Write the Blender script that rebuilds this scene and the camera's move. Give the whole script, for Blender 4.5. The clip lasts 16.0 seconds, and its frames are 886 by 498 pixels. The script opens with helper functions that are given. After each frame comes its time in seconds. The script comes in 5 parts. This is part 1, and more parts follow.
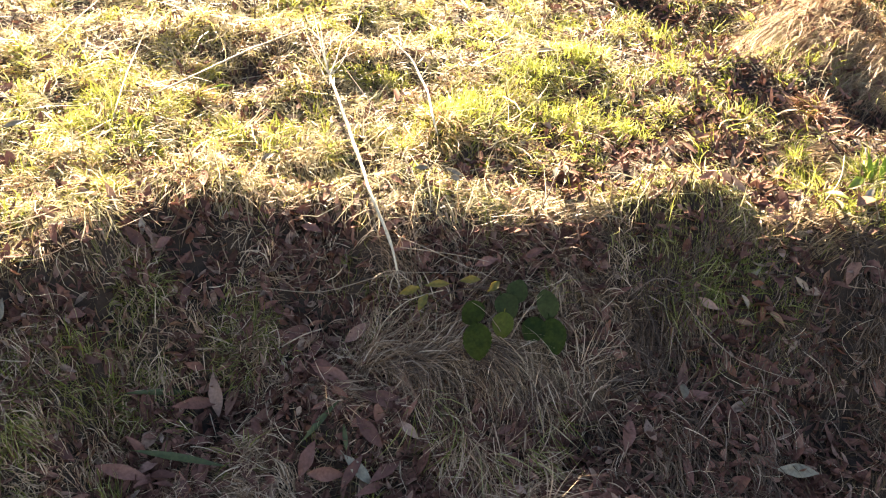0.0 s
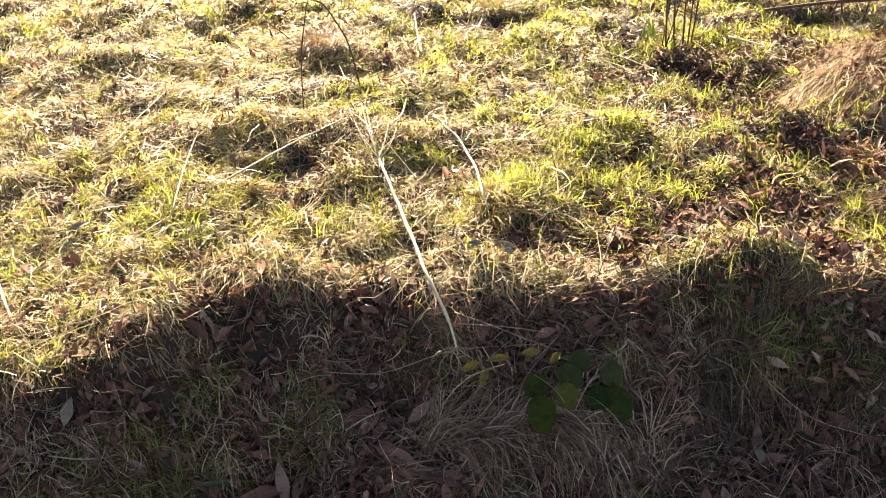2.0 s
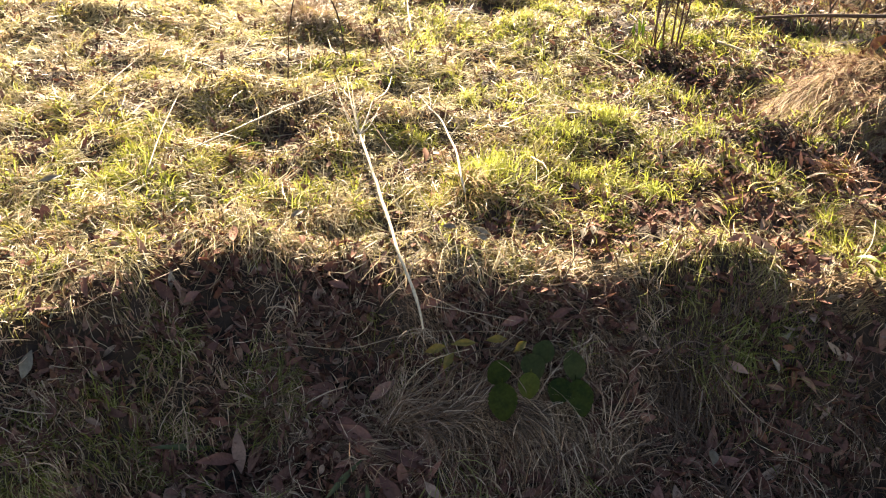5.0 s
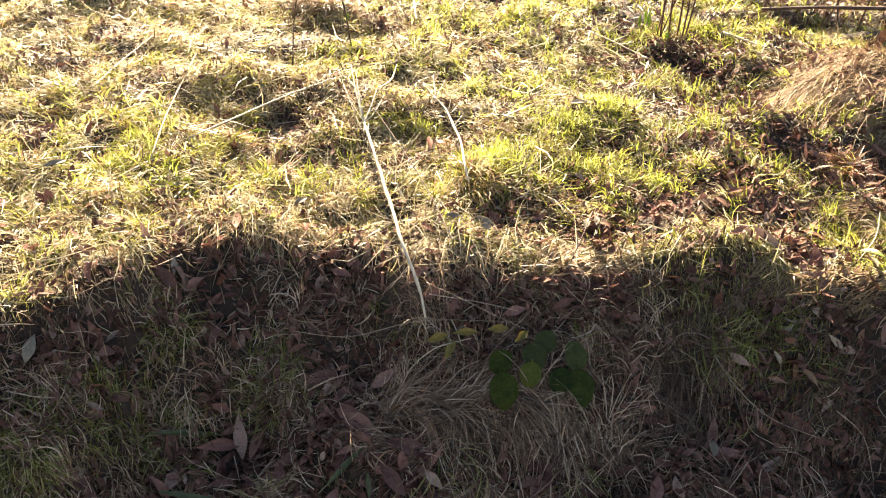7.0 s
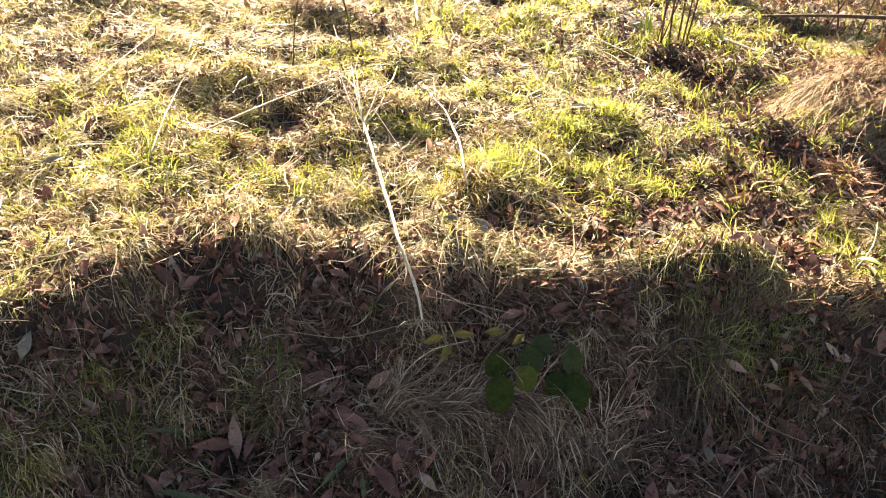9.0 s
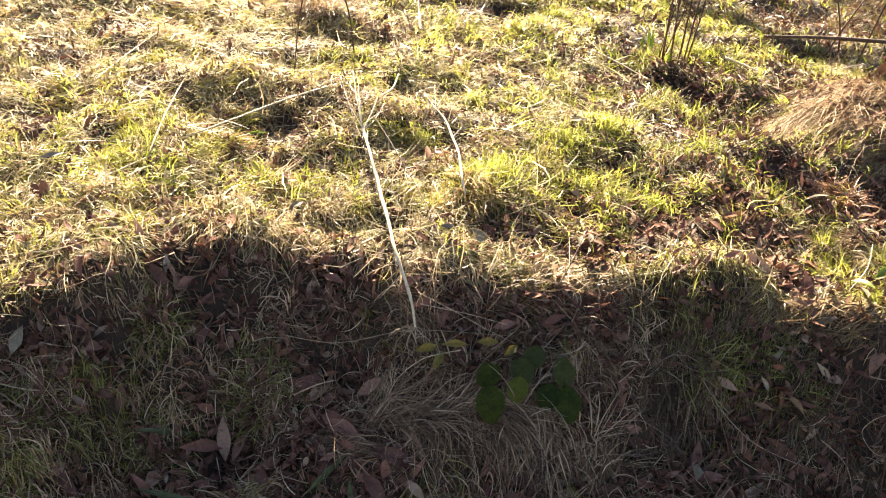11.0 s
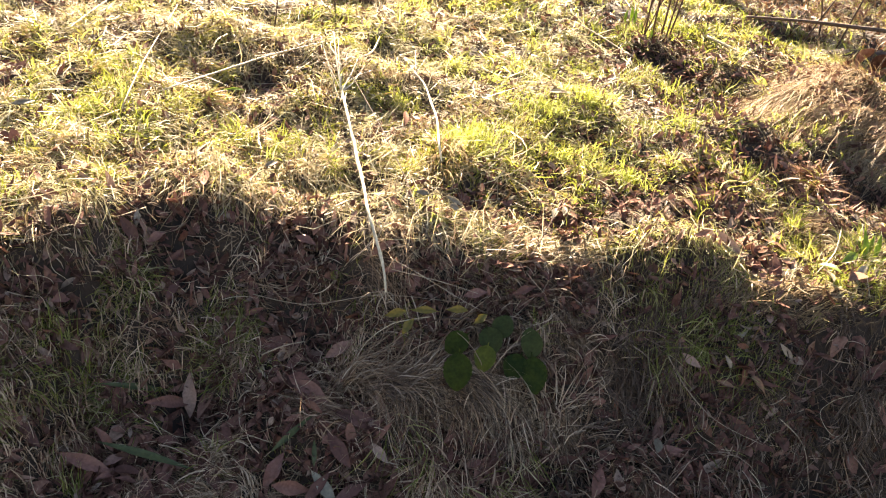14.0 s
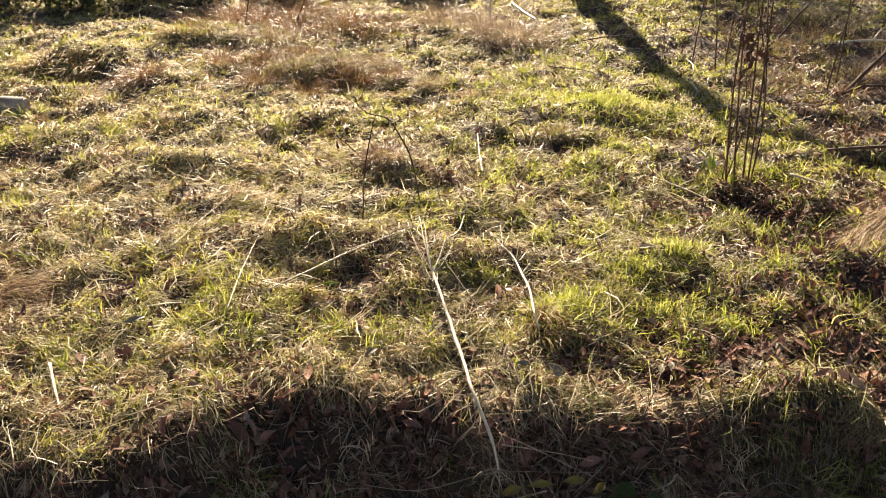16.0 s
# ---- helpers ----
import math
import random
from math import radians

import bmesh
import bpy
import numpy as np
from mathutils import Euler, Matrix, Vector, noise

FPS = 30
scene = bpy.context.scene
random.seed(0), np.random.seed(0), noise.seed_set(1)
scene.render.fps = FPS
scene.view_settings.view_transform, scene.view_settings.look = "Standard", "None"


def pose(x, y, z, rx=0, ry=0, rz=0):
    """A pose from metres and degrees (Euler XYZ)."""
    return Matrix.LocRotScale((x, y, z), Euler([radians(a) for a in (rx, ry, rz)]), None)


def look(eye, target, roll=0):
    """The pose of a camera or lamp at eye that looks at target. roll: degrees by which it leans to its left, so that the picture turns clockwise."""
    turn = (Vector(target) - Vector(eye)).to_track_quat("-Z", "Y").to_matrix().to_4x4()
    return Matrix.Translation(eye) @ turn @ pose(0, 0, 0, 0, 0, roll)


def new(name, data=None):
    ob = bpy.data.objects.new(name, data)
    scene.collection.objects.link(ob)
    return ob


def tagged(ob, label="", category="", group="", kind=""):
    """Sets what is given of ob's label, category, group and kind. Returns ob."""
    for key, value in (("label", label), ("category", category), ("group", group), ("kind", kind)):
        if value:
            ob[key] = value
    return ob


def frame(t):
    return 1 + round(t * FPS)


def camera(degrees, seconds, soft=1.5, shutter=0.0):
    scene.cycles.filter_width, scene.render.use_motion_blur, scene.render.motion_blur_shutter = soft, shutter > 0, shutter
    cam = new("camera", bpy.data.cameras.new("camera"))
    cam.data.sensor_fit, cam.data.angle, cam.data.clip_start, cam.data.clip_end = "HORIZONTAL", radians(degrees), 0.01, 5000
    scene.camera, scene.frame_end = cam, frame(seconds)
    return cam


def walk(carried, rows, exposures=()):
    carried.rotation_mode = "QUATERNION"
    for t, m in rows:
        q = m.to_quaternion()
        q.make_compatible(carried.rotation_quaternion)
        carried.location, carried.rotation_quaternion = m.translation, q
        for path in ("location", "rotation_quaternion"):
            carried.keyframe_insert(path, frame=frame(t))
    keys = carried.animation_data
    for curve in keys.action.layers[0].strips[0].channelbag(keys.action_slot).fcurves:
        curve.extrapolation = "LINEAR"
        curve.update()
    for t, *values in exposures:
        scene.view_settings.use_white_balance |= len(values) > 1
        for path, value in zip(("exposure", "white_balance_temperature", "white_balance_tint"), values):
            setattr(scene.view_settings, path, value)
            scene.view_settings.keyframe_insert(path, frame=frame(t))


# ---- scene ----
cam = camera(51.25, 16.0, soft=1.1)
EYE = 1.3
# seconds, yaw, pitch, roll
ROWS = [
    (0.0, -2.48, -36.93, 3.89),
    (0.5, -1.13, -36.41, 2.76),
    (1.0, 0.62, -34.63, -0.81),
    (1.5, 1.45, -33.19, -2.29),
    (2.0, 1.8, -32.32, -2.11),
    (2.5, 1.95, -31.56, -1.89),
    (3.0, 1.38, -31.54, -1.03),
    (3.5, -0.72, -32.24, 0.55),
    (4.0, -0.89, -32.68, 1.9),
    (6.5, 0.06, -34.12, 3.9),
    (7.0, 0.0, -34.11, 3.91),
    (7.5, 0.31, -34.3, 4.26),
    (8.0, -0.11, -34.23, 5.45),
    (8.5, -0.31, -34.03, 5.95),
    (9.0, -0.15, -33.96, 4.81),
    (11.5, -0.16, -33.37, 7.39),
    (12.0, 0.8, -34.13, 7.41),
    (12.5, 2.8, -34.6, 7.06),
    (13.0, 3.8, -35.78, 7.06),
    (13.5, 1.77, -35.94, 8.28),
    (14.0, -2.78, -35.19, 10.67),
    (14.5, -2.02, -32.32, 9.47),
    (15.0, 7.3, -29.42, -1.39),
    (15.5, 7.37, -27.54, -1.35),
    (16.0, 5.3, -25.07, 0.01),
]
EXPOSURES = [(t, stops, 7180, 19) for t, stops in ((0.0, 3.53), (0.7, 3.63), (1.1, 3.50), (1.5, 3.26), (2.5, 2.67), (4.0, 2.64), (7.0, 3.08), (9.0, 3.05), (11.5, 2.98), (13.0, 3.05), (14.0, 3.20), (14.5, 3.26), (15.0, 2.82), (15.5, 2.38), (16.0, 2.05))]
walk(cam, [(t, pose(0, 0, EYE, 90 + pitch, 0, yaw) @ pose(0, 0, 0, 0, 0, roll)) for t, yaw, pitch, roll in ROWS], EXPOSURES)

# ---- sky and sun ----
SUN_AZIMUTH, SUN_HEIGHT = -14.0, 24.5
world = bpy.data.worlds.new("world")
scene.world = world
world.use_nodes = True
wn = world.node_tree
sky = wn.nodes.new("ShaderNodeTexSky")
sky.sky_type, sky.sun_disc = "NISHITA", False
sky.sun_elevation, sky.sun_rotation = radians(SUN_HEIGHT), radians(SUN_AZIMUTH)
wn.links.new(sky.outputs["Color"], wn.nodes["Background"].inputs["Color"])
wn.nodes["Background"].inputs["Strength"].default_value = 0.035
SUN_WAY = Vector((math.sin(radians(SUN_AZIMUTH)) * math.cos(radians(SUN_HEIGHT)), math.cos(radians(SUN_AZIMUTH)) * math.cos(radians(SUN_HEIGHT)), math.sin(radians(SUN_HEIGHT))))
sun = new("sun", bpy.data.lights.new("sun", "SUN"))
sun.data.energy, sun.data.angle, sun.data.color = 5.0, radians(0.53), (1.0, 0.90, 0.68)
sun.matrix_world = look(tuple(SUN_WAY * 30), (0, 0, 0))


# ---- materials ----
def node_material(name):
    mat = bpy.data.materials.new(name)
    mat.use_nodes = True
    nt = mat.node_tree
    return mat, nt, nt.nodes["Principled BSDF"], nt.nodes["Material Output"]


def ramp(nt, stops, fac):
    node = nt.nodes.new("ShaderNodeValToRGB")
    el = node.color_ramp.elements
    while len(el) < len(stops):
        el.new(0.5)
    for e, (at, col) in zip(el, stops):
        e.position, e.color = at, (*col, 1)
    nt.links.new(fac, node.inputs["Fac"])
    return node.outputs["Color"]


def noise_tex(nt, scale, detail=4.0, vector=None, rough=0.55):
    node = nt.nodes.new("ShaderNodeTexNoise")
    node.inputs["Scale"].default_value, node.inputs["Detail"].default_value, node.inputs["Roughness"].default_value = scale, detail, rough
    if vector is not None:
        nt.links.new(vector, node.inputs["Vector"])
    return node.outputs["Fac"]


def mixed(nt, a, b, fac, how="MIX"):
    node = nt.nodes.new("ShaderNodeMix")
    node.data_type, node.blend_type = "RGBA", how
    for sock, val in ((node.inputs[6], a), (node.inputs[7], b), (node.inputs[0], fac)):
        if isinstance(val, (int, float)):
            sock.default_value = val
        elif isinstance(val, tuple):
            sock.default_value = (*val, 1)
        else:
            nt.links.new(val, sock)
    return node.outputs[2]


def relief(nt, bsdf, height, strength, distance):
    node = nt.nodes.new("ShaderNodeBump")
    node.inputs["Strength"].default_value, node.inputs["Distance"].default_value = strength, distance
    nt.links.new(height, node.inputs["Height"])
    nt.links.new(node.outputs["Normal"], bsdf.inputs["Normal"])
    return node.outputs["Normal"]


def blade_material(name, stops, patch_stops, patch_scale, patch_amount, through_light, rough=0.45, island=True, spec=0.5):
    """Thin plant matter: a colour for each blade, patches over the ground, light shining through."""
    mat, nt, bsdf, out = node_material(name)
    geo = nt.nodes.new("ShaderNodeNewGeometry")
    if island:
        rnd = geo.outputs["Random Per Island"]
    else:
        rnd = nt.nodes.new("ShaderNodeObjectInfo").outputs["Random"]
    col = ramp(nt, stops, rnd)
    patch = ramp(nt, patch_stops, noise_tex(nt, patch_scale, 3.0, geo.outputs["Position"]))
    col = mixed(nt, col, patch, patch_amount)
    grain = ramp(nt, [(0.3, (0.72, 0.72, 0.72)), (0.7, (1.1, 1.1, 1.1))], noise_tex(nt, 140.0, 2.0, geo.outputs["Position"]))
    col = mixed(nt, col, grain, 1.0, "MULTIPLY")
    nt.links.new(col, bsdf.inputs["Base Color"])
    bsdf.inputs["Roughness"].default_value = rough
    bsdf.inputs["Specular IOR Level"].default_value = spec
    trans = nt.nodes.new("ShaderNodeBsdfTranslucent")
    nt.links.new(col, trans.inputs["Color"])
    mix = nt.nodes.new("ShaderNodeMixShader")
    mix.inputs["Fac"].default_value = through_light
    nt.links.new(bsdf.outputs[0], mix.inputs[1])
    nt.links.new(trans.outputs[0], mix.inputs[2])
    nt.links.new(mix.outputs[0], out.inputs["Surface"])
    return mat


def solid_material(name, stops, scale, rough, bump, stretch=(1, 1, 1), fine=6.0):
    """Opaque matter (bark, soil, wood): two scales of colour and a fine relief."""
    mat, nt, bsdf, out = node_material(name)
    tc = nt.nodes.new("ShaderNodeTexCoord")
    mp = nt.nodes.new("ShaderNodeMapping")
    mp.inputs["Scale"].default_value = stretch
    nt.links.new(tc.outputs["Object"], mp.inputs["Vector"])
    n1 = noise_tex(nt, scale, 5.0, mp.outputs["Vector"])
    n2 = noise_tex(nt, scale * fine, 4.0, mp.outputs["Vector"])
    col = ramp(nt, stops, n1)
    col = mixed(nt, col, ramp(nt, [(0.3, (0.55, 0.55, 0.55)), (0.7, (1.15, 1.15, 1.15))], n2), 0.8, "MULTIPLY")
    nt.links.new(col, bsdf.inputs["Base Color"])
    bsdf.inputs["Roughness"].default_value = rough
    relief(nt, bsdf, n2, 0.7, bump)
    return mat


SOIL = solid_material("dark_soil", [(0.3, (0.022, 0.014, 0.010)), (0.55, (0.046, 0.028, 0.018)), (0.75, (0.08, 0.05, 0.03))], 9.0, 0.95, 0.01)
STRAW = blade_material("straw", [(0.0, (0.27, 0.205, 0.115)), (0.3, (0.47, 0.395, 0.23)), (0.7, (0.64, 0.57, 0.38)), (1.0, (0.80, 0.75, 0.60))],
                       [(0.35, (0.45, 0.34, 0.17)), (0.5, (0.56, 0.49, 0.28)), (0.68, (0.50, 0.50, 0.20))], 1.7, 0.3, 0.58, spec=0.35)
# straw of the bank only: its tones carry how straw looks in shade
BANK_STRAW = blade_material("shade_toned_straw", [(0.0, (0.13, 0.07, 0.04)), (0.3, (0.36, 0.235, 0.14)), (0.6, (0.66, 0.47, 0.31)), (1.0, (0.92, 0.76, 0.56))],
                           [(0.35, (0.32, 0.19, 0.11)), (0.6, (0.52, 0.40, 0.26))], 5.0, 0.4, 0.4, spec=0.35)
GREEN = blade_material("green_blade", [(0.0, (0.13, 0.17, 0.025)), (0.35, (0.25, 0.29, 0.04)), (0.75, (0.40, 0.42, 0.08)), (1.0, (0.62, 0.58, 0.30))],
                       [(0.35, (0.21, 0.24, 0.03)), (0.6, (0.38, 0.39, 0.07))], 2.3, 0.35, 0.65, spec=0.35)
YELLOW = blade_material("yellow_green_blade", [(0.0, (0.26, 0.24, 0.05)), (0.4, (0.46, 0.43, 0.09)), (0.8, (0.58, 0.53, 0.15)), (1.0, (0.72, 0.66, 0.34))],
                        [(0.35, (0.38, 0.36, 0.06)), (0.6, (0.54, 0.50, 0.12))], 3.0, 0.35, 0.62, spec=0.35)
PINK_STRAW = blade_material("pinkish_brown_straw", [(0.0, (0.20, 0.11, 0.06)), (0.4, (0.40, 0.25, 0.13)), (0.8, (0.56, 0.38, 0.22)), (1.0, (0.74, 0.60, 0.42))],
                            [(0.35, (0.34, 0.19, 0.10)), (0.6, (0.50, 0.34, 0.18))], 4.0, 0.35, 0.45, spec=0.35)
# darkened brown straw: the deeper shade of the bank is put into its colour
SHADE_STRAW = blade_material("shade_brown_straw", [(0.0, (0.05, 0.032, 0.022)), (0.5, (0.11, 0.07, 0.046)), (0.85, (0.24, 0.165, 0.115)), (1.0, (0.50, 0.38, 0.28))],
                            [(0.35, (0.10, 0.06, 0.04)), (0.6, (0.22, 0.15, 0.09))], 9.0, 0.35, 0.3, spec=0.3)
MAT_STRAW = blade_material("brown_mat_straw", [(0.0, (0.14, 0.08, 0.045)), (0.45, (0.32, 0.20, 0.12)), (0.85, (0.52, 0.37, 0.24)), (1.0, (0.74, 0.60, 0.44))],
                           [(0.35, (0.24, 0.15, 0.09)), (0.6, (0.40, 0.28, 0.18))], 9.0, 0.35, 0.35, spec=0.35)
# duller copy of green_blade for the bank, the shade kept in its colour
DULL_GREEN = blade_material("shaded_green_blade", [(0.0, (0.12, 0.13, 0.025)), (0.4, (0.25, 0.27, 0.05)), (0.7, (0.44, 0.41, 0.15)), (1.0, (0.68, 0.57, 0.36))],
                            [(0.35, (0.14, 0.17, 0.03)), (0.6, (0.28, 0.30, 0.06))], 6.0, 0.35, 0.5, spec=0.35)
LIME = blade_material("short_lime_grass", [(0.0, (0.28, 0.32, 0.05)), (0.6, (0.48, 0.50, 0.09)), (1.0, (0.66, 0.62, 0.28))],
                      [(0.35, (0.34, 0.40, 0.05)), (0.6, (0.50, 0.54, 0.08))], 6.0, 0.35, 0.6, spec=0.35)
TURF = blade_material("short_turf", [(0.0, (0.15, 0.11, 0.045)), (0.4, (0.36, 0.30, 0.11)), (0.7, (0.46, 0.44, 0.12)), (1.0, (0.68, 0.60, 0.30))],
                      [(0.35, (0.38, 0.26, 0.11)), (0.5, (0.50, 0.45, 0.15)), (0.68, (0.42, 0.48, 0.10))], 1.7, 0.4, 0.5, spec=0.35)
ROTTEN = blade_material("rotting_grass", [(0.0, (0.045, 0.025, 0.015)), (0.5, (0.10, 0.06, 0.034)), (0.9, (0.20, 0.135, 0.07)), (1.0, (0.40, 0.30, 0.18))],
                        [(0.35, (0.07, 0.04, 0.024)), (0.6, (0.15, 0.10, 0.045))], 3.0, 0.35, 0.2, 0.6, spec=0.25)
TAWNY = blade_material("tawny_straw", [(0.0, (0.18, 0.10, 0.04)), (0.4, (0.38, 0.235, 0.085)), (1.0, (0.56, 0.40, 0.18))],
                       [(0.35, (0.28, 0.16, 0.06)), (0.65, (0.42, 0.29, 0.12))], 5.0, 0.35, 0.24, 0.6, spec=0.2)
HAY = blade_material("brown_hay", [(0.0, (0.15, 0.09, 0.05)), (0.45, (0.33, 0.215, 0.11)), (1.0, (0.56, 0.43, 0.26))],
                    [(0.35, (0.22, 0.13, 0.07)), (0.65, (0.40, 0.28, 0.15))], 7.0, 0.4, 0.22, 0.6, spec=0.2)
RUSSET = blade_material("russet_straw", [(0.0, (0.16, 0.10, 0.06)), (0.5, (0.33, 0.22, 0.13)), (1.0, (0.54, 0.42, 0.28))],
                        [(0.35, (0.22, 0.13, 0.07)), (0.65, (0.38, 0.28, 0.16))], 5.0, 0.35, 0.32, spec=0.3)
BRACKEN = blade_material("dead_bracken", [(0.0, (0.12, 0.05, 0.025)), (0.5, (0.27, 0.13, 0.055)), (1.0, (0.44, 0.28, 0.14))],
                         [(0.35, (0.20, 0.09, 0.04)), (0.65, (0.34, 0.19, 0.08))], 5.0, 0.35, 0.25, spec=0.3)
DEADLEAF = blade_material("dead_leaf", [(0.0, (0.06, 0.025, 0.018)), (0.4, (0.21, 0.088, 0.058)), (0.7, (0.30, 0.145, 0.095)), (0.88, (0.36, 0.24, 0.16)), (1.0, (0.48, 0.43, 0.35))],
                          [(0.4, (0.11, 0.05, 0.03)), (0.6, (0.24, 0.14, 0.08))], 60.0, 0.3, 0.16, 0.75, island=False, spec=0.12)
BANKLEAF = blade_material("bank_leaf", [(0.0, (0.06, 0.025, 0.02)), (0.5, (0.19, 0.085, 0.064)), (0.85, (0.30, 0.15, 0.115)), (1.0, (0.42, 0.30, 0.23))],
                          [(0.4, (0.09, 0.045, 0.035)), (0.6, (0.16, 0.085, 0.065))], 45.0, 0.35, 0.08, 0.6, island=False, spec=0.2)
LITTER = blade_material("leaf_litter", [(0.0, (0.06, 0.025, 0.022)), (0.4, (0.17, 0.074, 0.062)), (0.85, (0.29, 0.15, 0.115)), (1.0, (0.44, 0.33, 0.25))],
                        [(0.4, (0.11, 0.05, 0.03)), (0.6, (0.24, 0.14, 0.08))], 60.0, 0.3, 0.12, 0.75, spec=0.12)
PALE_STALK = solid_material("bleached_stalk", [(0.3, (0.50, 0.40, 0.25)), (0.6, (0.72, 0.64, 0.47))], 40.0, 0.4, 0.001, (1, 1, 0.1))
STEM_STRAW = solid_material("dry_stem", [(0.3, (0.42, 0.32, 0.19)), (0.6, (0.62, 0.52, 0.35))], 40.0, 0.5, 0.001, (1, 1, 0.1))
ROOT = solid_material("dry_root", [(0.3, (0.24, 0.17, 0.11)), (0.6, (0.40, 0.31, 0.21))], 40.0, 0.6, 0.001, (1, 1, 0.1))
LOG_BARK = solid_material("smooth_brown_bark", [(0.3, (0.26, 0.19, 0.13)), (0.7, (0.54, 0.44, 0.34))], 16.0, 0.32, 0.003, (0.4, 1, 1))
BROWN_STEM = solid_material("brown_stem", [(0.3, (0.04, 0.023, 0.015)), (0.6, (0.10, 0.058, 0.035))], 60.0, 0.8, 0.001, (1, 1, 0.1))
DOCK = solid_material("reddish_dead_stem", [(0.3, (0.04, 0.018, 0.012)), (0.6, (0.11, 0.05, 0.03))], 60.0, 0.7, 0.001, (1, 1, 0.1))
BARK = solid_material("bark", [(0.3, (0.05, 0.04, 0.03)), (0.6, (0.15, 0.12, 0.09))], 14.0, 0.9, 0.01, (1, 1, 0.25))
CHAR = solid_material("rotten_wood", [(0.3, (0.018, 0.010, 0.007)), (0.6, (0.05, 0.027, 0.017)), (0.8, (0.09, 0.052, 0.034))], 18.0, 0.9, 0.006, (0.3, 1, 1))
CUT_WOOD = solid_material("grey_cut_wood", [(0.3, (0.30, 0.24, 0.17)), (0.7, (0.52, 0.45, 0.36))], 30.0, 0.7, 0.002)
FRESH = blade_material("fresh_leaf", [(0.0, (0.18, 0.27, 0.03)), (1.0, (0.30, 0.40, 0.06))], [(0.4, (0.17, 0.25, 0.03)), (0.6, (0.28, 0.36, 0.05))], 40.0, 0.4, 0.55, 0.4, island=False)
BRAMBLE = blade_material("bramble_leaf", [(0.0, (0.018, 0.034, 0.008)), (0.5, (0.03, 0.05, 0.008)), (1.0, (0.055, 0.07, 0.008))], [(0.4, (0.014, 0.026, 0.007)), (0.6, (0.045, 0.06, 0.009))], 45.0, 0.45, 0.3, 0.6, island=False, spec=0.12)
# paler bramble leaf: the sheen of the sky is put into the colour
SHEEN = blade_material("sheen_tinted_leaf", [(0.0, (0.034, 0.046, 0.013)), (1.0, (0.06, 0.072, 0.02))], [(0.4, (0.03, 0.042, 0.012)), (0.6, (0.06, 0.068, 0.02))], 45.0, 0.4, 0.2, 0.6, island=False, spec=0.14)
LEAF_GREEN = blade_material("yellow_green_leaf", [(0.0, (0.09, 0.11, 0.015)), (1.0, (0.13, 0.14, 0.02))], [(0.4, (0.08, 0.10, 0.012)), (0.6, (0.14, 0.14, 0.02))], 45.0, 0.4, 0.35, 0.5, island=False, spec=0.2)
OLIVE = blade_material("yellowing_leaf", [(0.0, (0.17, 0.14, 0.015)), (1.0, (0.34, 0.24, 0.03))], [(0.4, (0.11, 0.10, 0.015)), (0.6, (0.34, 0.22, 0.03))], 45.0, 0.5, 0.4, 0.45, island=False)
SHRUB = blade_material("shrub_leaf", [(0.0, (0.015, 0.03, 0.012)), (1.0, (0.05, 0.075, 0.02))], [(0.4, (0.02, 0.035, 0.01)), (0.6, (0.06, 0.08, 0.02))], 8.0, 0.4, 0.25, 0.4)
# darker copy of fresh_leaf that holds the shade of the bank
FRESH_SHADED = blade_material("shaded_fresh_leaf", [(0.0, (0.06, 0.085, 0.025)), (1.0, (0.11, 0.13, 0.04))], [(0.4, (0.06, 0.075, 0.02)), (0.6, (0.11, 0.12, 0.04))], 40.0, 0.4, 0.4, 0.4, island=False)
PALE_LEAF = blade_material("pale_dry_leaf", [(0.0, (0.19, 0.16, 0.11)), (1.0, (0.33, 0.29, 0.20))], [(0.4, (0.19, 0.15, 0.10)), (0.6, (0.31, 0.27, 0.19))], 50.0, 0.4, 0.3, 0.4, island=False)
SEED = blade_material("dry_seed", [(0.0, (0.06, 0.025, 0.015)), (1.0, (0.16, 0.075, 0.045))], [(0.4, (0.06, 0.03, 0.02)), (0.6, (0.16, 0.08, 0.05))], 60.0, 0.3, 0.1, 0.7)


# ---- ground ----
LATTICE = np.random.RandomState(7).rand(256, 256)


def value_noise(x, y, scale, shift=0.0):
    """Smooth noise from -1 to 1 over arrays of places; scale in metres."""
    u, v = np.asarray(x, float) / scale + 31.7 + shift, np.asarray(y, float) / scale + 17.3 + shift * 1.7
    i, j = np.floor(u).astype(int), np.floor(v).astype(int)
    a, b = u - i, v - j
    a, b = a * a * (3 - 2 * a), b * b * (3 - 2 * b)
    at = lambda p, q: LATTICE[p % 256, q % 256]
    return 2 * ((at(i, j) * (1 - a) + at(i + 1, j) * a) * (1 - b) + (at(i, j + 1) * (1 - a) + at(i + 1, j + 1) * a) * b) - 1


# the brow of the bank: where the meadow breaks off towards the path, x and y
BROW_X = [-9.0, -1.6, -1.0, -0.85, -0.735, -0.69, -0.5, -0.4, -0.27, -0.17, -0.08, 0.15, 0.31, 0.50, 0.62, 0.78, 0.84, 0.92, 1.10, 1.6, 9.0]
BROW_Y = [1.50, 1.50, 1.555, 1.59, 1.665, 1.80, 1.87, 1.91, 1.94, 1.92, 1.86, 1.90, 1.915, 1.91, 1.93, 1.93, 1.89, 1.85, 1.81, 1.82, 1.82]
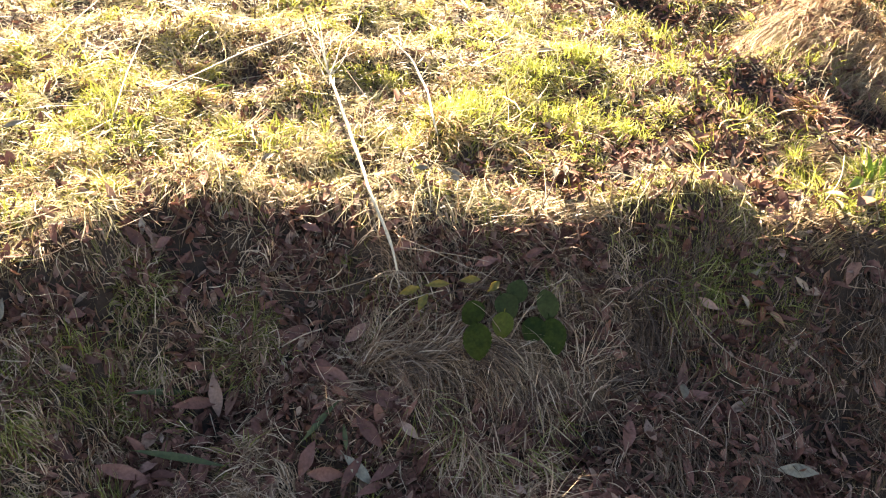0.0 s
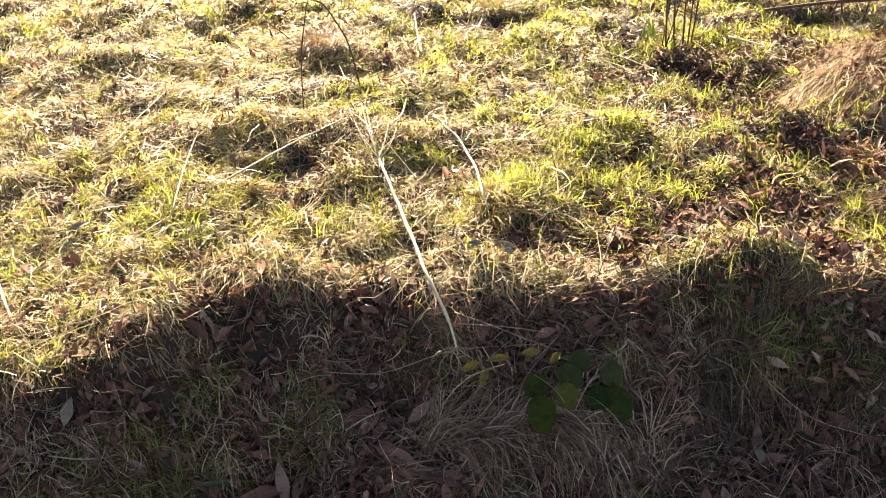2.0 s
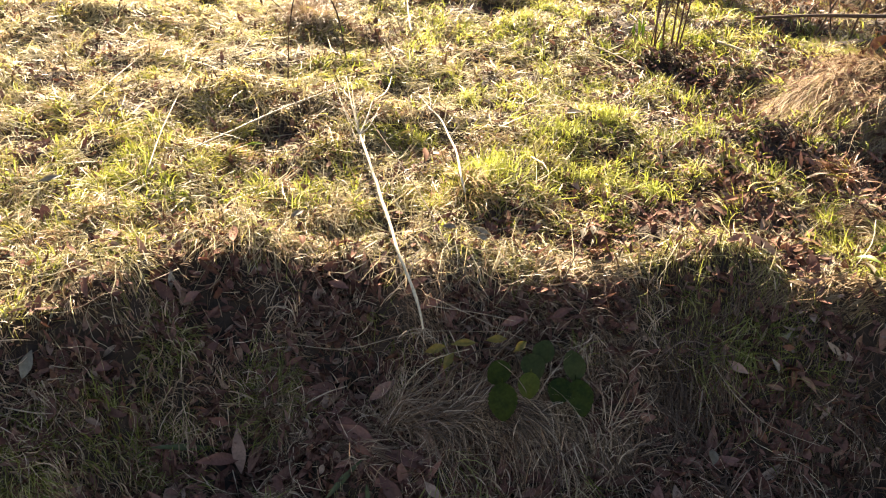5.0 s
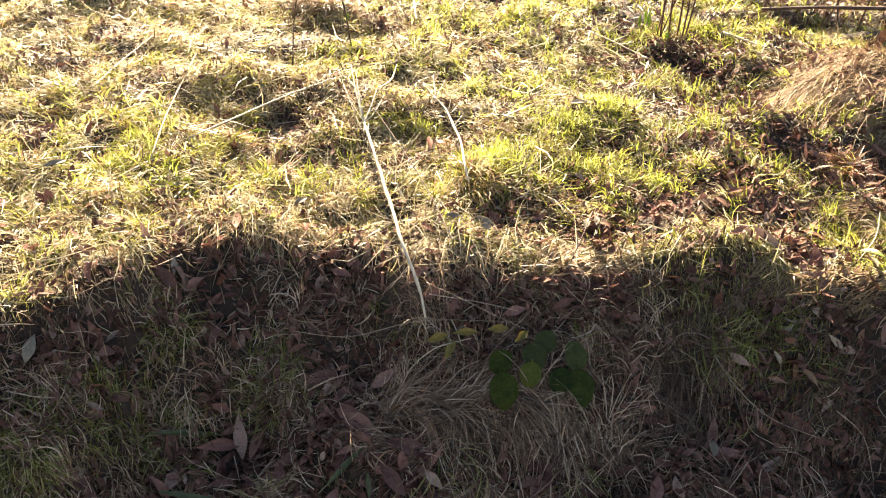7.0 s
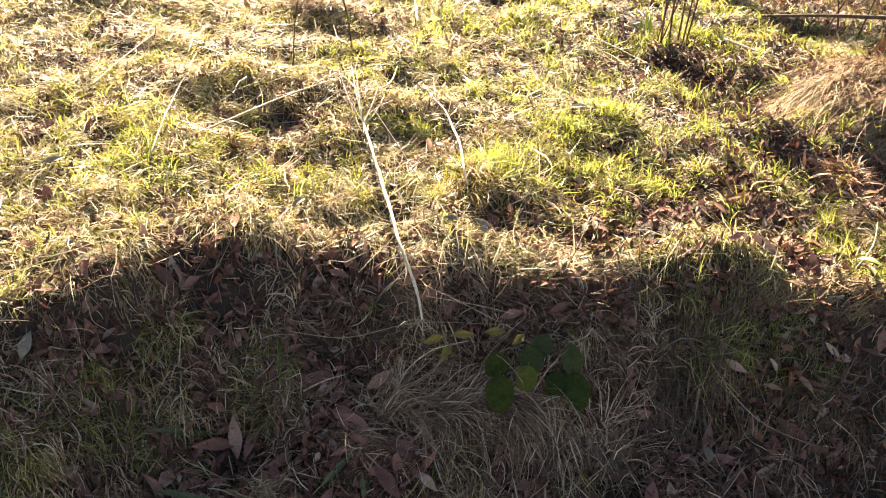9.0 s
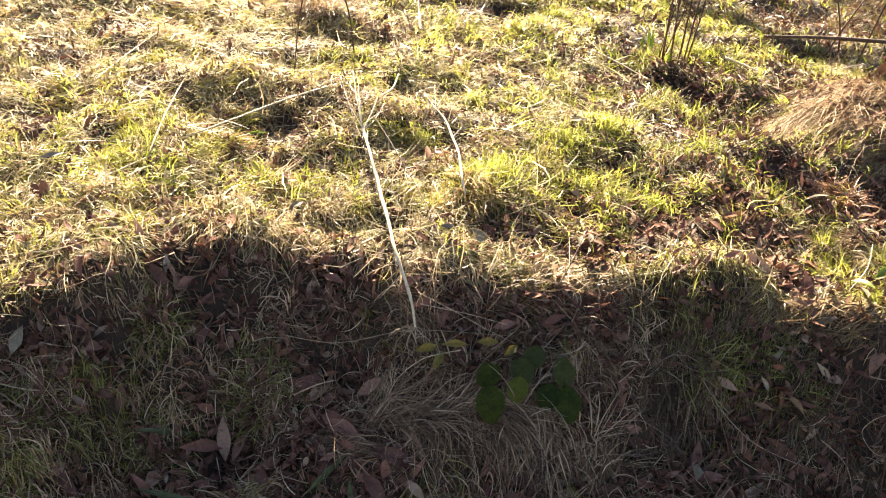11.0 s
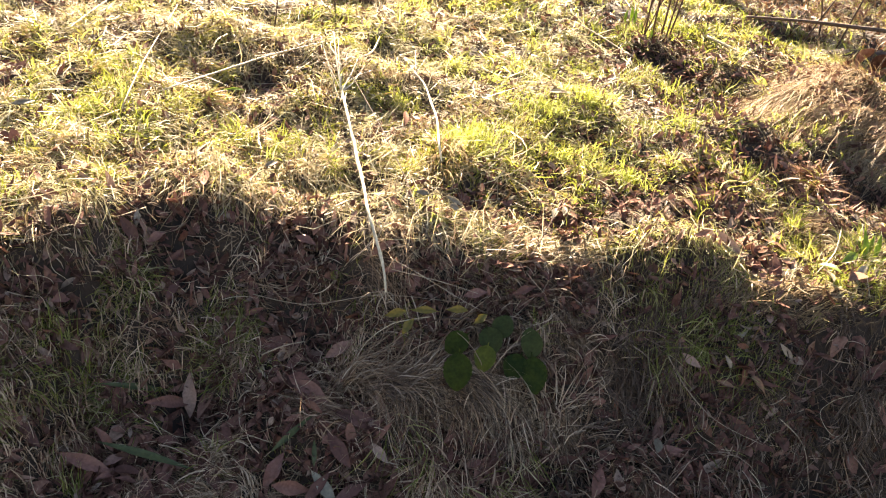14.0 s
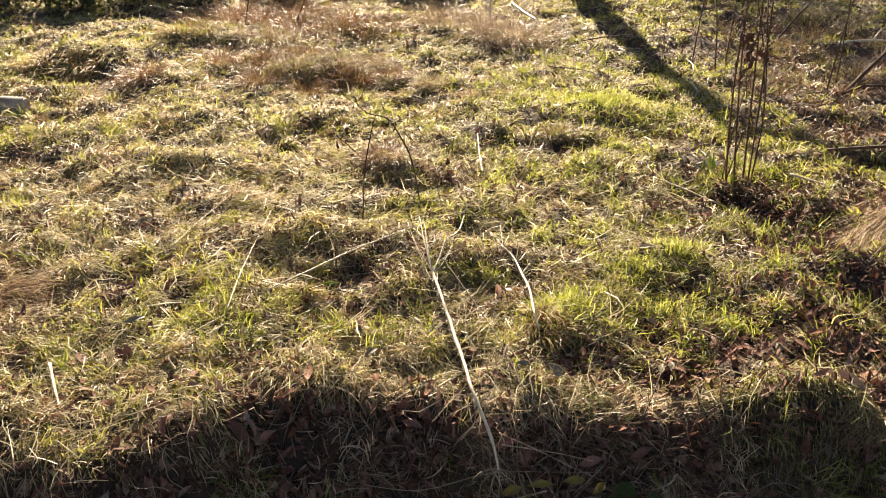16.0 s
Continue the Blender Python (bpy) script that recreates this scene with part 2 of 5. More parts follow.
# swells and hollows of the meadow: x, y, radius, height
SWELLS = [
    (0.70, 1.96, 0.16, 0.085), (-0.68, 2.80, 0.20, 0.045), (-0.36, 2.74, 0.16, 0.02), (-0.49, 2.53, 0.19, -0.05), (0.45, 2.68, 0.14, 0.03),
    (0.07, 2.25, 0.10, 0.03), (0.13, 2.10, 0.09, -0.015), (-0.50, 1.98, 0.15, 0.015), (1.45, 2.98, 0.36, 0.15), (1.33, 2.50, 0.14, -0.07), (1.40, 2.42, 0.12, -0.04),
    (-0.58, 3.66, 0.16, 0.03), (0.15, 3.98, 0.14, 0.02), (-0.49, 4.80, 0.20, 0.045), (-1.15, 4.95, 0.30, 0.06), (-2.11, 5.62, 0.35, 0.08),
    (-2.5, 4.78, 0.30, -0.12), (-2.5, 5.20, 0.32, 0.10), (0.35, 4.40, 0.35, 0.015), (1.40, 3.85, 0.25, -0.04), (0.86, 3.25, 0.13, -0.025),
    (-0.82, 1.56, 0.07, -0.03), (-0.72, 1.58, 0.07, -0.035), (-0.29, 1.72, 0.07, -0.03), (-0.17, 1.71, 0.07, -0.025), (-0.42, 1.55, 0.08, -0.04), (-0.08, 1.54, 0.07, -0.035), (0.67, 1.65, 0.07, -0.04), (0.86, 1.68, 0.08, -0.04), (0.99, 1.79, 0.08, -0.03), (0.29, 1.81, 0.06, -0.025), (-0.60, 1.76, 0.05, -0.02),
    (-0.63, 1.67, 0.08, 0.035), (-0.54, 1.62, 0.07, 0.03), (-0.77, 1.46, 0.10, 0.04), (-0.23, 1.61, 0.08, 0.04), (-0.54, 1.47, 0.07, 0.03), (0.46, 1.78, 0.09, 0.03), (-0.38, 1.79, 0.08, 0.03), (-0.83, 1.32, 0.10, 0.04), (0.33, 1.72, 0.08, 0.03), (0.72, 1.74, 0.07, 0.03),
    (0.18, 1.60, 0.13, 0.07), (0.70, 1.72, 0.12, 0.05), (-0.20, 1.50, 0.12, 0.05), (-0.62, 1.58, 0.11, 0.05), (0.98, 1.50, 0.13, -0.06), (-0.42, 1.50, 0.10, -0.04),
]


def height(x, y):
    x, y = np.asarray(x, float), np.asarray(y, float)
    near = np.exp(-np.maximum(np.hypot(x, y - 3) - 6, 0) ** 2 / 8)
    z = 0.026 * value_noise(x, y, 0.55) * near + 0.032 * value_noise(x, y, 0.20, 3.1) * near + 0.020 * value_noise(x, y, 0.085, 5.7) * near
    z = z + 0.25 * value_noise(x, y, 14.0, 9.0) * (1 - near)
    for a, b, r, h in SWELLS:
        z = z + h * np.exp(-((x - a) ** 2 + (y - b) ** 2) / (r * r) * 1.5)
    brow = np.interp(x, BROW_X, BROW_Y)
    d = brow - y
    z = z + 0.022 * value_noise(x, y, 0.13, 12.3) * np.clip(d / 0.12, 0, 1)
    fall = 0.5 * (d + np.sqrt(d * d + 0.0008)) * 1.15
    return z - 0.44 * np.tanh(fall / 0.44)


def raw_mesh(name, co, faces):
    """A mesh from an array of places and a list of index arrays, each of one face size."""
    me = bpy.data.meshes.new(name)
    me.vertices.add(len(co))
    me.vertices.foreach_set("co", np.ascontiguousarray(co, dtype=np.float32).ravel())
    faces = [np.asarray(f, dtype=np.int32) for f in faces if len(f)]
    sizes = np.concatenate([np.full(len(f), f.shape[1], np.int32) for f in faces])
    me.loops.add(int(sizes.sum()))
    me.loops.foreach_set("vertex_index", np.concatenate([f.ravel() for f in faces]))
    me.polygons.add(len(sizes))
    me.polygons.foreach_set("loop_start", np.concatenate([[0], np.cumsum(sizes)[:-1]]).astype(np.int32))
    me.update(calc_edges=True)
    me.polygons.foreach_set("use_smooth", np.ones(len(sizes), bool))
    return me


def spread(a, b, step, far):
    """Grid lines: even from a to b, then wider and wider out to far."""
    inner = np.arange(a, b + step / 2, step)
    out, s = [], step
    while sum(out) < far:
        s *= 1.35
        out.append(s)
    steps = np.cumsum(out)
    return np.concatenate([inner[0] - steps[::-1], inner, inner[-1] + steps])


gx, gy = spread(-4.6, 3.6, 0.04, 900), spread(0.5, 8.2, 0.035, 900)
GX, GY = np.meshgrid(gx, gy)
idx = np.arange(GX.size).reshape(GX.shape)
quads = np.stack([idx[:-1, :-1], idx[:-1, 1:], idx[1:, 1:], idx[1:, :-1]], -1).reshape(-1, 4)
ground = new("ground", raw_mesh("ground", np.stack([GX.ravel(), GY.ravel(), height(GX, GY).ravel()], -1), [quads]))
ground.data.materials.append(SOIL)
tagged(ground, "dark damp soil of a rough meadow breaking off in a bank", "ground", kind="structure")


# ---- grass ----
rng = np.random.RandomState(11)


def in_view(n, y0, y1, power, edge=0.35):
    """Places spread over the wedge of meadow between y0 and y1, thicker towards y0."""
    y = y0 + (y1 - y0) * rng.rand(n) ** power
    return rng.uniform(-1, 1, n) * (y * 0.56 + edge) - 0.08 * np.maximum(y - 1.6, 0), y


def blade_mesh(name, x, y, head, length, width, lift, droop, curl, parts, base=0.0, origin=(0, 0, 0), lie=False):
    """Grass blades as bent, tapering strips; lift and droop in radians, parts: pieces along a blade, base: height over the soil."""
    n = len(x)
    pts = [np.stack([x, y, height(x, y) + base], -1)]
    step = length / parts
    if lie:  # the strip follows the slope that it lies on
        e = 0.09
        sx, sy = (height(x + e, y) - height(x - e, y)) / (2 * e), (height(x, y + e) - height(x, y - e)) / (2 * e)
    for i in range(parts):
        s = (i + 0.5) / parts
        el, hd = lift - droop * s, head + curl * s
        if lie:
            el = el + np.arctan(sx * np.cos(hd) + sy * np.sin(hd))
        p = pts[-1] + np.stack([np.cos(el) * np.cos(hd), np.cos(el) * np.sin(hd), np.sin(el)], -1) * step[:, None]
        p[:, 2] = np.maximum(p[:, 2], height(p[:, 0], p[:, 1]) + 0.003 + 0.008 * rng.rand(n))
        pts.append(p)
    side = np.stack([-np.sin(head), np.cos(head), rng.uniform(-0.9, 0.9, n)], -1)
    side /= np.linalg.norm(side, axis=1)[:, None]
    rows = []
    for i in range(parts):
        w = width * 0.5 * (1 - (i / parts) ** 1.8) * (0.75 if i == 0 else 1.0)
        rows += [pts[i] - side * w[:, None], pts[i] + side * w[:, None]]
    rows.append(pts[-1])
    k = 2 * parts + 1
    co = np.stack(rows, 1).reshape(-1, 3) - np.array(origin)
    first = np.arange(n)[:, None] * k
    q = np.concatenate([first + np.array([2 * i, 2 * i + 1, 2 * i + 3, 2 * i + 2]) for i in range(parts - 1)]) if parts > 1 else np.zeros((0, 4), int)
    t = first + np.array([2 * parts - 2, 2 * parts - 1, 2 * parts])
    return raw_mesh(name, co, [q, t])


def link(name, me, material, parent=None, at=(0, 0, 0)):
    """Links a mesh as one object of one material."""
    if not me.materials:
        me.materials.append(material)
    ob = new(name, me)
    ob.location = at
    ob.parent = parent
    return ob


def patchy(x, y, scale, shift, low, high):
    """Which places to keep, by a noise, so that growth comes in patches."""
    return (value_noise(x, y, scale, shift) * 0.5 + 0.5) * (high - low) + low > rng.rand(len(x))


# bare places under dead leaves: x, y, radius
BARE = [(0.07, 1.43, 0.08), (-0.82, 1.57, 0.09), (-0.72, 1.60, 0.08), (-0.30, 1.73, 0.09), (-0.17, 1.72, 0.08), (-0.42, 1.56, 0.09), (-0.08, 1.55, 0.08), (0.67, 1.66, 0.08), (0.86, 1.69, 0.10), (0.99, 1.75, 0.09), (0.29, 1.82, 0.07),
        (0.55, 1.46, 0.11), (0.76, 1.47, 0.11), (0.98, 1.54, 0.11), (0.36, 1.40, 0.09), (0.95, 1.36, 0.14), (-0.62, 1.31, 0.08), (-0.15, 1.33, 0.08),
        (0.82, 2.29, 0.11), (0.91, 2.04, 0.09), (0.36, 2.08, 0.08), (0.48, 2.04, 0.08), (1.22, 2.46, 0.10), (1.34, 2.48, 0.13), (0.62, 2.21, 0.10),
        (0.13, 2.10, 0.08), (-0.48, 2.54, 0.11), (-0.66, 1.80, 0.05), (0.50, 2.51, 0.05), (1.36, 3.60, 0.18), (0.9, 3.22, 0.06),
        (-2.5, 4.78, 0.26), (-0.25, 1.52, 0.12), (-0.30, 1.82, 0.08), (-0.20, 1.86, 0.07), (-0.52, 1.77, 0.09), (0.08, 1.79, 0.07), (0.26, 1.80, 0.09), (-0.08, 1.60, 0.07), (0.42, 1.82, 0.06), (0.12, 1.54, 0.12), (0.26, 1.50, 0.12), (0.38, 1.45, 0.10), (-0.55, 1.38, 0.12), (0.98, 1.60, 0.08), (0.85, 1.75, 0.07), (1.75, 4.9, 0.55), (1.65, 4.25, 0.4), (1.5, 3.92, 0.2), (1.85, 3.95, 0.25), (1.35, 4.7, 0.28), (2.1, 5.6, 0.6), (1.45, 5.5, 0.3), (1.2, 6.0, 0.35), (0.98, 1.40, 0.10), (1.0, 2.85, 0.2), (1.3, 3.15, 0.16), (1.1, 2.6, 0.13), (0.95, 2.5, 0.12), (1.3, 2.75, 0.12), (1.75, 6.3, 0.5), (0.05, 1.36, 0.12), (0.45, 1.30, 0.14)]


# where fresh grass grows thick: x, y, radius
LUSH = [(-0.64, 1.66, 0.07), (-0.39, 1.65, 0.06), (-0.80, 1.42, 0.09), (-0.70, 1.49, 0.07), (-0.57, 1.51, 0.06), (0.72, 1.78, 0.07), (0.92, 1.73, 0.08),
        (0.45, 2.66, 0.17), (0.18, 2.30, 0.12), (0.55, 2.36, 0.14), (-0.28, 3.10, 0.22), (-0.95, 2.35, 0.20), (-0.60, 2.20, 0.14), (0.85, 2.75, 0.22), (0.15, 2.85, 0.15),
        (-0.95, 1.70, 0.08), (-0.90, 1.38, 0.09), (-0.66, 1.28, 0.08), (-0.83, 1.30, 0.10), (0.62, 1.88, 0.07), (0.74, 1.84, 0.07), (0.80, 1.76, 0.06), (0.68, 1.73, 0.05), (1.0, 1.62, 0.07), (1.05, 2.10, 0.10), (-2.4, 3.6, 0.3),
        (1.05, 2.62, 0.15), (1.12, 2.0, 0.12), (0.70, 3.05, 0.2), (-1.2, 2.0, 0.15), (0.71, 2.15, 0.07), (0.225, 2.34, 0.09), (0.60, 2.30, 0.05), (0.60, 2.51, 0.07)]


def closeness(x, y, spots):
    b = np.zeros(len(x))
    for cx, cy, r in spots:
        b = np.maximum(b, np.exp(-((x - cx) ** 2 + (y - cy) ** 2) / (r * r)))
    return b


def at_brow(x, y):
    """1 on the brow of the bank, 0 away from it."""
    return np.exp(-((y - np.interp(x, BROW_X, BROW_Y)) / 0.11) ** 2)


# the ground under the long stalk is kept short
STALK_X, STALK_Y = [-0.03, -0.07, -0.14, -0.22, -0.26], [1.70, 1.81, 2.04, 2.30, 2.47]


def by_stalk(x, y):
    return (np.abs(x - np.interp(y, STALK_Y, STALK_X)) < 0.035) & (y > 1.62) & (y < 2.5)


def over_brow(x, y):
    """How far a place lies behind the brow of the bank, metres."""
    return y - np.interp(x, BROW_X, BROW_Y)


def tufted(x, y):
    """High where straw covers the bank, low where dead leaves have gathered."""
    return 0.9 * value_noise(x, y, 0.12, 2.2) + 0.75 * value_noise(x, y, 0.045, 8.2)


# where hay lies so thick that nothing grows through: x, y, radius
HAY_SPOTS = [(1.45, 2.98, 0.26), (1.30, 2.86, 0.16), (1.42, 2.76, 0.16), (1.13, 2.17, 0.07), (0.93, 1.88, 0.05), (1.0, 1.86, 0.05)]


def scatter_clumps(n, y0, y1, power):
    """Middles of clumps over the wedge of meadow or bank, kept off the bare places and the long stalk."""
    x, y = in_view(n, y0, y1, power)
    keep = (closeness(x, y, BARE) * 0.95 < rng.rand(n)) & ~by_stalk(x, y) & (closeness(x, y, HAY_SPOTS) < 0.25 + 0.4 * rng.rand(n))
    return x[keep], y[keep]


def swaths(name, cx, cy, radius, flow, bend, long, wide, per, parts, material, label, mound=0.015, lift=0.75, droop=1.5, loose=0.35, lie=False, radial=0.0):
    """Clumps of blades that arch over together: each clump has its own way of falling (flow) and its own curl (bend)."""
    k = len(cx)
    tall = rng.uniform(0.6, 1.3, k) * (1 - (0.5 + 0.15 * (cx > 0.45)) * at_brow(cx, cy))
    star = np.repeat(rng.rand(k) < radial, per)
    rep = lambda v: np.repeat(np.broadcast_to(v, (k,)), per)
    m = k * per
    a, d = rng.uniform(0, 6.283, m), np.sqrt(rng.rand(m))
    r = rep(radius)
    x, y = rep(cx) + d * r * np.cos(a), rep(cy) + d * r * np.sin(a)
    head = np.where(star, a + rng.normal(0, 0.5, m), rep(flow) + rng.normal(0, loose, m) + 0.5 * d * np.sin(a - rep(flow)))
    size = rep(tall) * np.where(by_stalk(x, y), 0.45, 1.0)
    me = blade_mesh(name, x, y, head, rng.uniform(0.45, 1.2, m) * long * size, rng.uniform(0.55, 1.3, m) * wide, np.clip(rng.normal(lift, 0.3, m), -0.1, 1.5) + 0.2 * star,
                    rng.uniform(0.6, 1.35, m) * droop, rep(bend) * rng.uniform(0.5, 1.4, m) + rng.normal(0, loose, m), parts, rep(mound * tall) * (1 - d * d) * rng.rand(m), lie=lie)
    return tagged(link(name, me, material), label, "grass", kind="stuff")


def sown(x, y, share, shift):
    """Draws a kind of grass for each clump, from shares that change over the ground."""
    w = np.stack([np.broadcast_to(v, x.shape) for v in share], 1) * np.exp(1.3 * np.stack([value_noise(x, y, 0.28, shift + 3.7 * i) for i in range(len(share))], 1))
    w = np.cumsum(w / w.sum(1)[:, None], 1)
    return (rng.rand(len(x))[:, None] > w).sum(1)


MEADOW_KINDS = [(STRAW, "dry_grass", "dry matted straw-coloured grass clumps"), (YELLOW, "yellow_grass", "half-withered yellow-green grass clumps"),
                (GREEN, "green_grass", "short fresh green grass clumps"), (PINK_STRAW, "brown_grass", "pinkish-brown withered grass clumps")]


def meadow(n, y0, y1, power, radius, long, wide, per, parts, where):
    x, y = scatter_clumps(n, y0, y1, power)
    keep = over_brow(x, y) > np.where(x > 0.45, 0.03, 0.015)
    x, y = x[keep], y[keep]
    lush, right = closeness(x, y, LUSH), np.clip((x + 0.35) / 0.9, 0, 1)
    keep = patchy(x, y, 0.13, 2.2, -0.2, 1.75) & patchy(x, y, 0.05, 6.1, 0.1, 1.6) & (0.3 * right * (y > 2.2) < rng.rand(len(x)))
    x, y, lush, right = x[keep], y[keep], lush[keep], right[keep]
    kind = sown(x, y, ((1.35 - 0.5 * right) * (1 - 0.6 * lush), 0.60 + 0.2 * right, 0.30 + 0.8 * right + 2.2 * lush, (0.55 - 0.38 * right) * (1 - 0.6 * lush)), 4.4)
    flow = 3.0 * value_noise(x, y, 0.4, 5.2) - 0.6 + rng.normal(0, 0.9, len(x))
    bend = rng.choice([-1, 1], len(x)) * rng.uniform(0.3, 1.9, len(x))
    for i, (material, name, label) in enumerate(MEADOW_KINDS):
        at = kind == i
        fresh = material is GREEN
        swaths(name, x[at], y[at], radius * rng.uniform(0.6, 1.4, at.sum()), flow[at], bend[at], long * (0.8 if fresh else 1.0), wide * (1.15 if fresh else 1.0), per, parts, material, label + where,
               0.018, 0.95 if fresh else 0.6, 1.1 if fresh else 1.6, 0.35, radial=0.45 if fresh else 0.2)


meadow(9600, 1.45, 3.7, 0.95, 0.030, 0.072, 0.0029, 24, 4, " along the sunlit brow")
meadow(25000, 3.5, 8.4, 1.15, 0.045, 0.07, 0.0044, 18, 2, " over the meadow")


def scrub(n, per):
    """Brown withered growth over the bare ground beyond the dock."""
    x, y = rng.uniform(1.0, 2.9, n), rng.uniform(3.75, 6.9, n)
    keep = (x > 1.15 + 0.25 * value_noise(x, y, 0.4, 1.1)) & patchy(x, y, 0.2, 8.8, 0.0, 1.6)
    x, y = x[keep], y[keep]
    swaths("brown_scrub", x, y, rng.uniform(0.03, 0.09, len(x)), rng.uniform(0, 6.283, len(x)), rng.normal(0, 1.0, len(x)), 0.10, 0.0030, per, 3, BRACKEN, "brown withered scrub over bare ground", 0.02, 0.9, 1.0, 0.8, radial=0.5)


scrub(750, 14)


def bank(n, per):
    """Straw and grass combed down the shaded bank in swaths, with gaps where dead leaves have gathered."""
    x, y = scatter_clumps(n, 0.80, 2.0, 0.85)
    k = len(x)
    side = over_brow(x, y)
    lush = closeness(x, y, LUSH)
    hair = np.clip((x - 0.40) / 0.3, 0, 1)
    keep = (side < 0.02) & ((tufted(x, y) + rng.normal(0, 0.2, k) > -0.27 + 0.55 * hair) | (lush > 0.5 + 0.4 * rng.rand(k)))
    x, y, lush, hair = x[keep], y[keep], lush[keep], hair[keep]
    k = len(x)
    green = rng.rand(k) < (0.06 + 0.65 * lush) * (1 - 0.6 * hair)
    # more of the darkened straw to the right, where the shade is deeper
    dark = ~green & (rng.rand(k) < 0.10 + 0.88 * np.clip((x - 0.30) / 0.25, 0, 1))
    brown = ~green & ~dark & (rng.rand(k) < 0.25 + 0.3 * hair)
    down = np.clip((x + 0.15) / 0.25, 0, 1)
    flow = (1 - down) * (rng.choice([0.0, 3.14], k) + 1.2 * value_noise(x, y, 0.25, 5.2) + rng.normal(0, 0.55, k)) + down * (-0.75 - 0.5 * hair + 0.8 * value_noise(x, y, 0.2, 7.7) + rng.normal(0, 0.35, k))
    bend = rng.choice([-1, 1], k) * rng.uniform(0.5, 2.8, k) * (1 - 0.6 * down) - 0.35 * down
    long = 0.064 + 0.061 * down
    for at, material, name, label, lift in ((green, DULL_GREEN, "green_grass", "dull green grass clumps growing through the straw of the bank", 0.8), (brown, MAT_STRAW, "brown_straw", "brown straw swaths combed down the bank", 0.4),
                                            (dark, SHADE_STRAW, "dark_straw", "dark brown straw hanging down the bank, shade in its colour", 0.35), (~green & ~brown & ~dark, BANK_STRAW, "grey_straw", "straw tangled over the bank, toned for its shade", 0.5)):
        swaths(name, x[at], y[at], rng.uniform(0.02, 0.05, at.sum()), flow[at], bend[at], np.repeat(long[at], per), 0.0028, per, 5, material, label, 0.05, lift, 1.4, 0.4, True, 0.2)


bank(3100, 26)


def broken_straw(n):
    """Short bits of straw lying every way over the bank."""
    x, y = in_view(n, 0.85, 1.95, 0.85)
    keep = (over_brow(x, y) < 0.0) & (rng.rand(n) > 0.85 * np.clip((x - 0.35) / 0.3, 0, 1)) & (closeness(x, y, BARE) < rng.rand(n)) & (tufted(x, y) + rng.normal(0, 0.2, n) > np.where(x < 0.0, -0.6, -0.3)) & (closeness(x, y, LUSH) * 0.6 < rng.rand(n))
    x, y = x[keep], y[keep]
    n = len(x)
    head = rng.choice([0.0, 3.14], n) + rng.normal(0, 0.75, n)
    me = blade_mesh("broken_straw", x, y, head, rng.uniform(0.025, 0.095, n), rng.uniform(0.0012, 0.0034, n), rng.normal(0.12, 0.22, n), rng.normal(0.3, 0.5, n), rng.normal(0, 0.9, n), 4, rng.rand(n) * 0.035 + 0.008, lie=True)
    return tagged(link("broken_straw", me, BANK_STRAW), "broken pale straw lying loose over the bank", "grass", kind="stuff")


broken_straw(14000)


def rotten_mat(n):
    """Dark rotting blades matted on the soil between the straw of the bank."""
    x, y = in_view(n, 0.85, 1.95, 0.85)
    keep = (over_brow(x, y) < 0.0) & (tufted(x, y) + rng.normal(0, 0.3, n) < 0.25 + 0.6 * (x > 0.4))
    x, y = x[keep], y[keep]
    n = len(x)
    me = blade_mesh("rotting_grass", x, y, rng.uniform(0, 6.283, n), rng.uniform(0.025, 0.08, n), rng.uniform(0.0015, 0.0042, n), rng.normal(0.15, 0.25, n), rng.normal(0.3, 0.5, n), rng.normal(0, 0.8, n), 3, rng.rand(n) * 0.014 + 0.003, lie=True)
    return tagged(link("rotting_grass", me, ROTTEN), "dark rotting grass matted on the soil of the bank", "grass", kind="stuff")


rotten_mat(11000)


def short_turf(n, y0, y1, power, material, label, wide=1.0, low=-0.7, bare=0.6, sparse=0.5, long=1.0, name="short_turf"):
    """Short flat blades that cover the soil between the longer ones."""
    x, y = in_view(n, y0, y1, power)
    keep = (over_brow(x, y) > -0.02) & (closeness(x, y, BARE) * bare + sparse * np.clip((x - 0.25) / 0.6, 0, 1) < rng.rand(n)) & patchy(x, y, 0.09, 3.3, low, 1.7)
    x, y = x[keep], y[keep]
    n = len(x)
    me = blade_mesh(name, x, y, rng.uniform(0, 6.283, n), rng.uniform(0.02, 0.055, n) * long, rng.uniform(0.6, 1.4, n) * (0.0018 + 0.0006 * y) * wide, rng.normal(0.3, 0.35, n) / long, rng.normal(0.4, 0.6, n), rng.normal(0, 0.8, n), 2, rng.rand(n) * 0.01 * long, lie=True)
    return tagged(link(name, me, material), label, "grass", kind="stuff")


short_turf(20000, 1.5, 3.4, 1.0, TURF, "short yellow-olive turf along the brow")
short_turf(40000, 3.3, 8.4, 1.1, TURF, "short yellow-olive turf over the meadow")
short_turf(24000, 1.5, 3.4, 1.0, ROTTEN, "dark rotting grass matted on the soil of the brow", 2.0, 1.0, 0.0, 0.0)
short_turf(44000, 3.3, 8.4, 1.1, ROTTEN, "dark rotting grass matted on the soil of the meadow", 2.0, 1.0, 0.0, 0.0)
short_turf(22000, 1.5, 3.4, 1.0, STRAW, "broken straw lying loose along the brow", 0.95, 0.0, 0.9, 0.85, 2.7, "broken_straw")
short_turf(36000, 3.3, 8.4, 1.1, STRAW, "broken straw lying loose over the meadow", 0.9, 0.0, 0.9, 0.7, 1.8, "broken_straw")


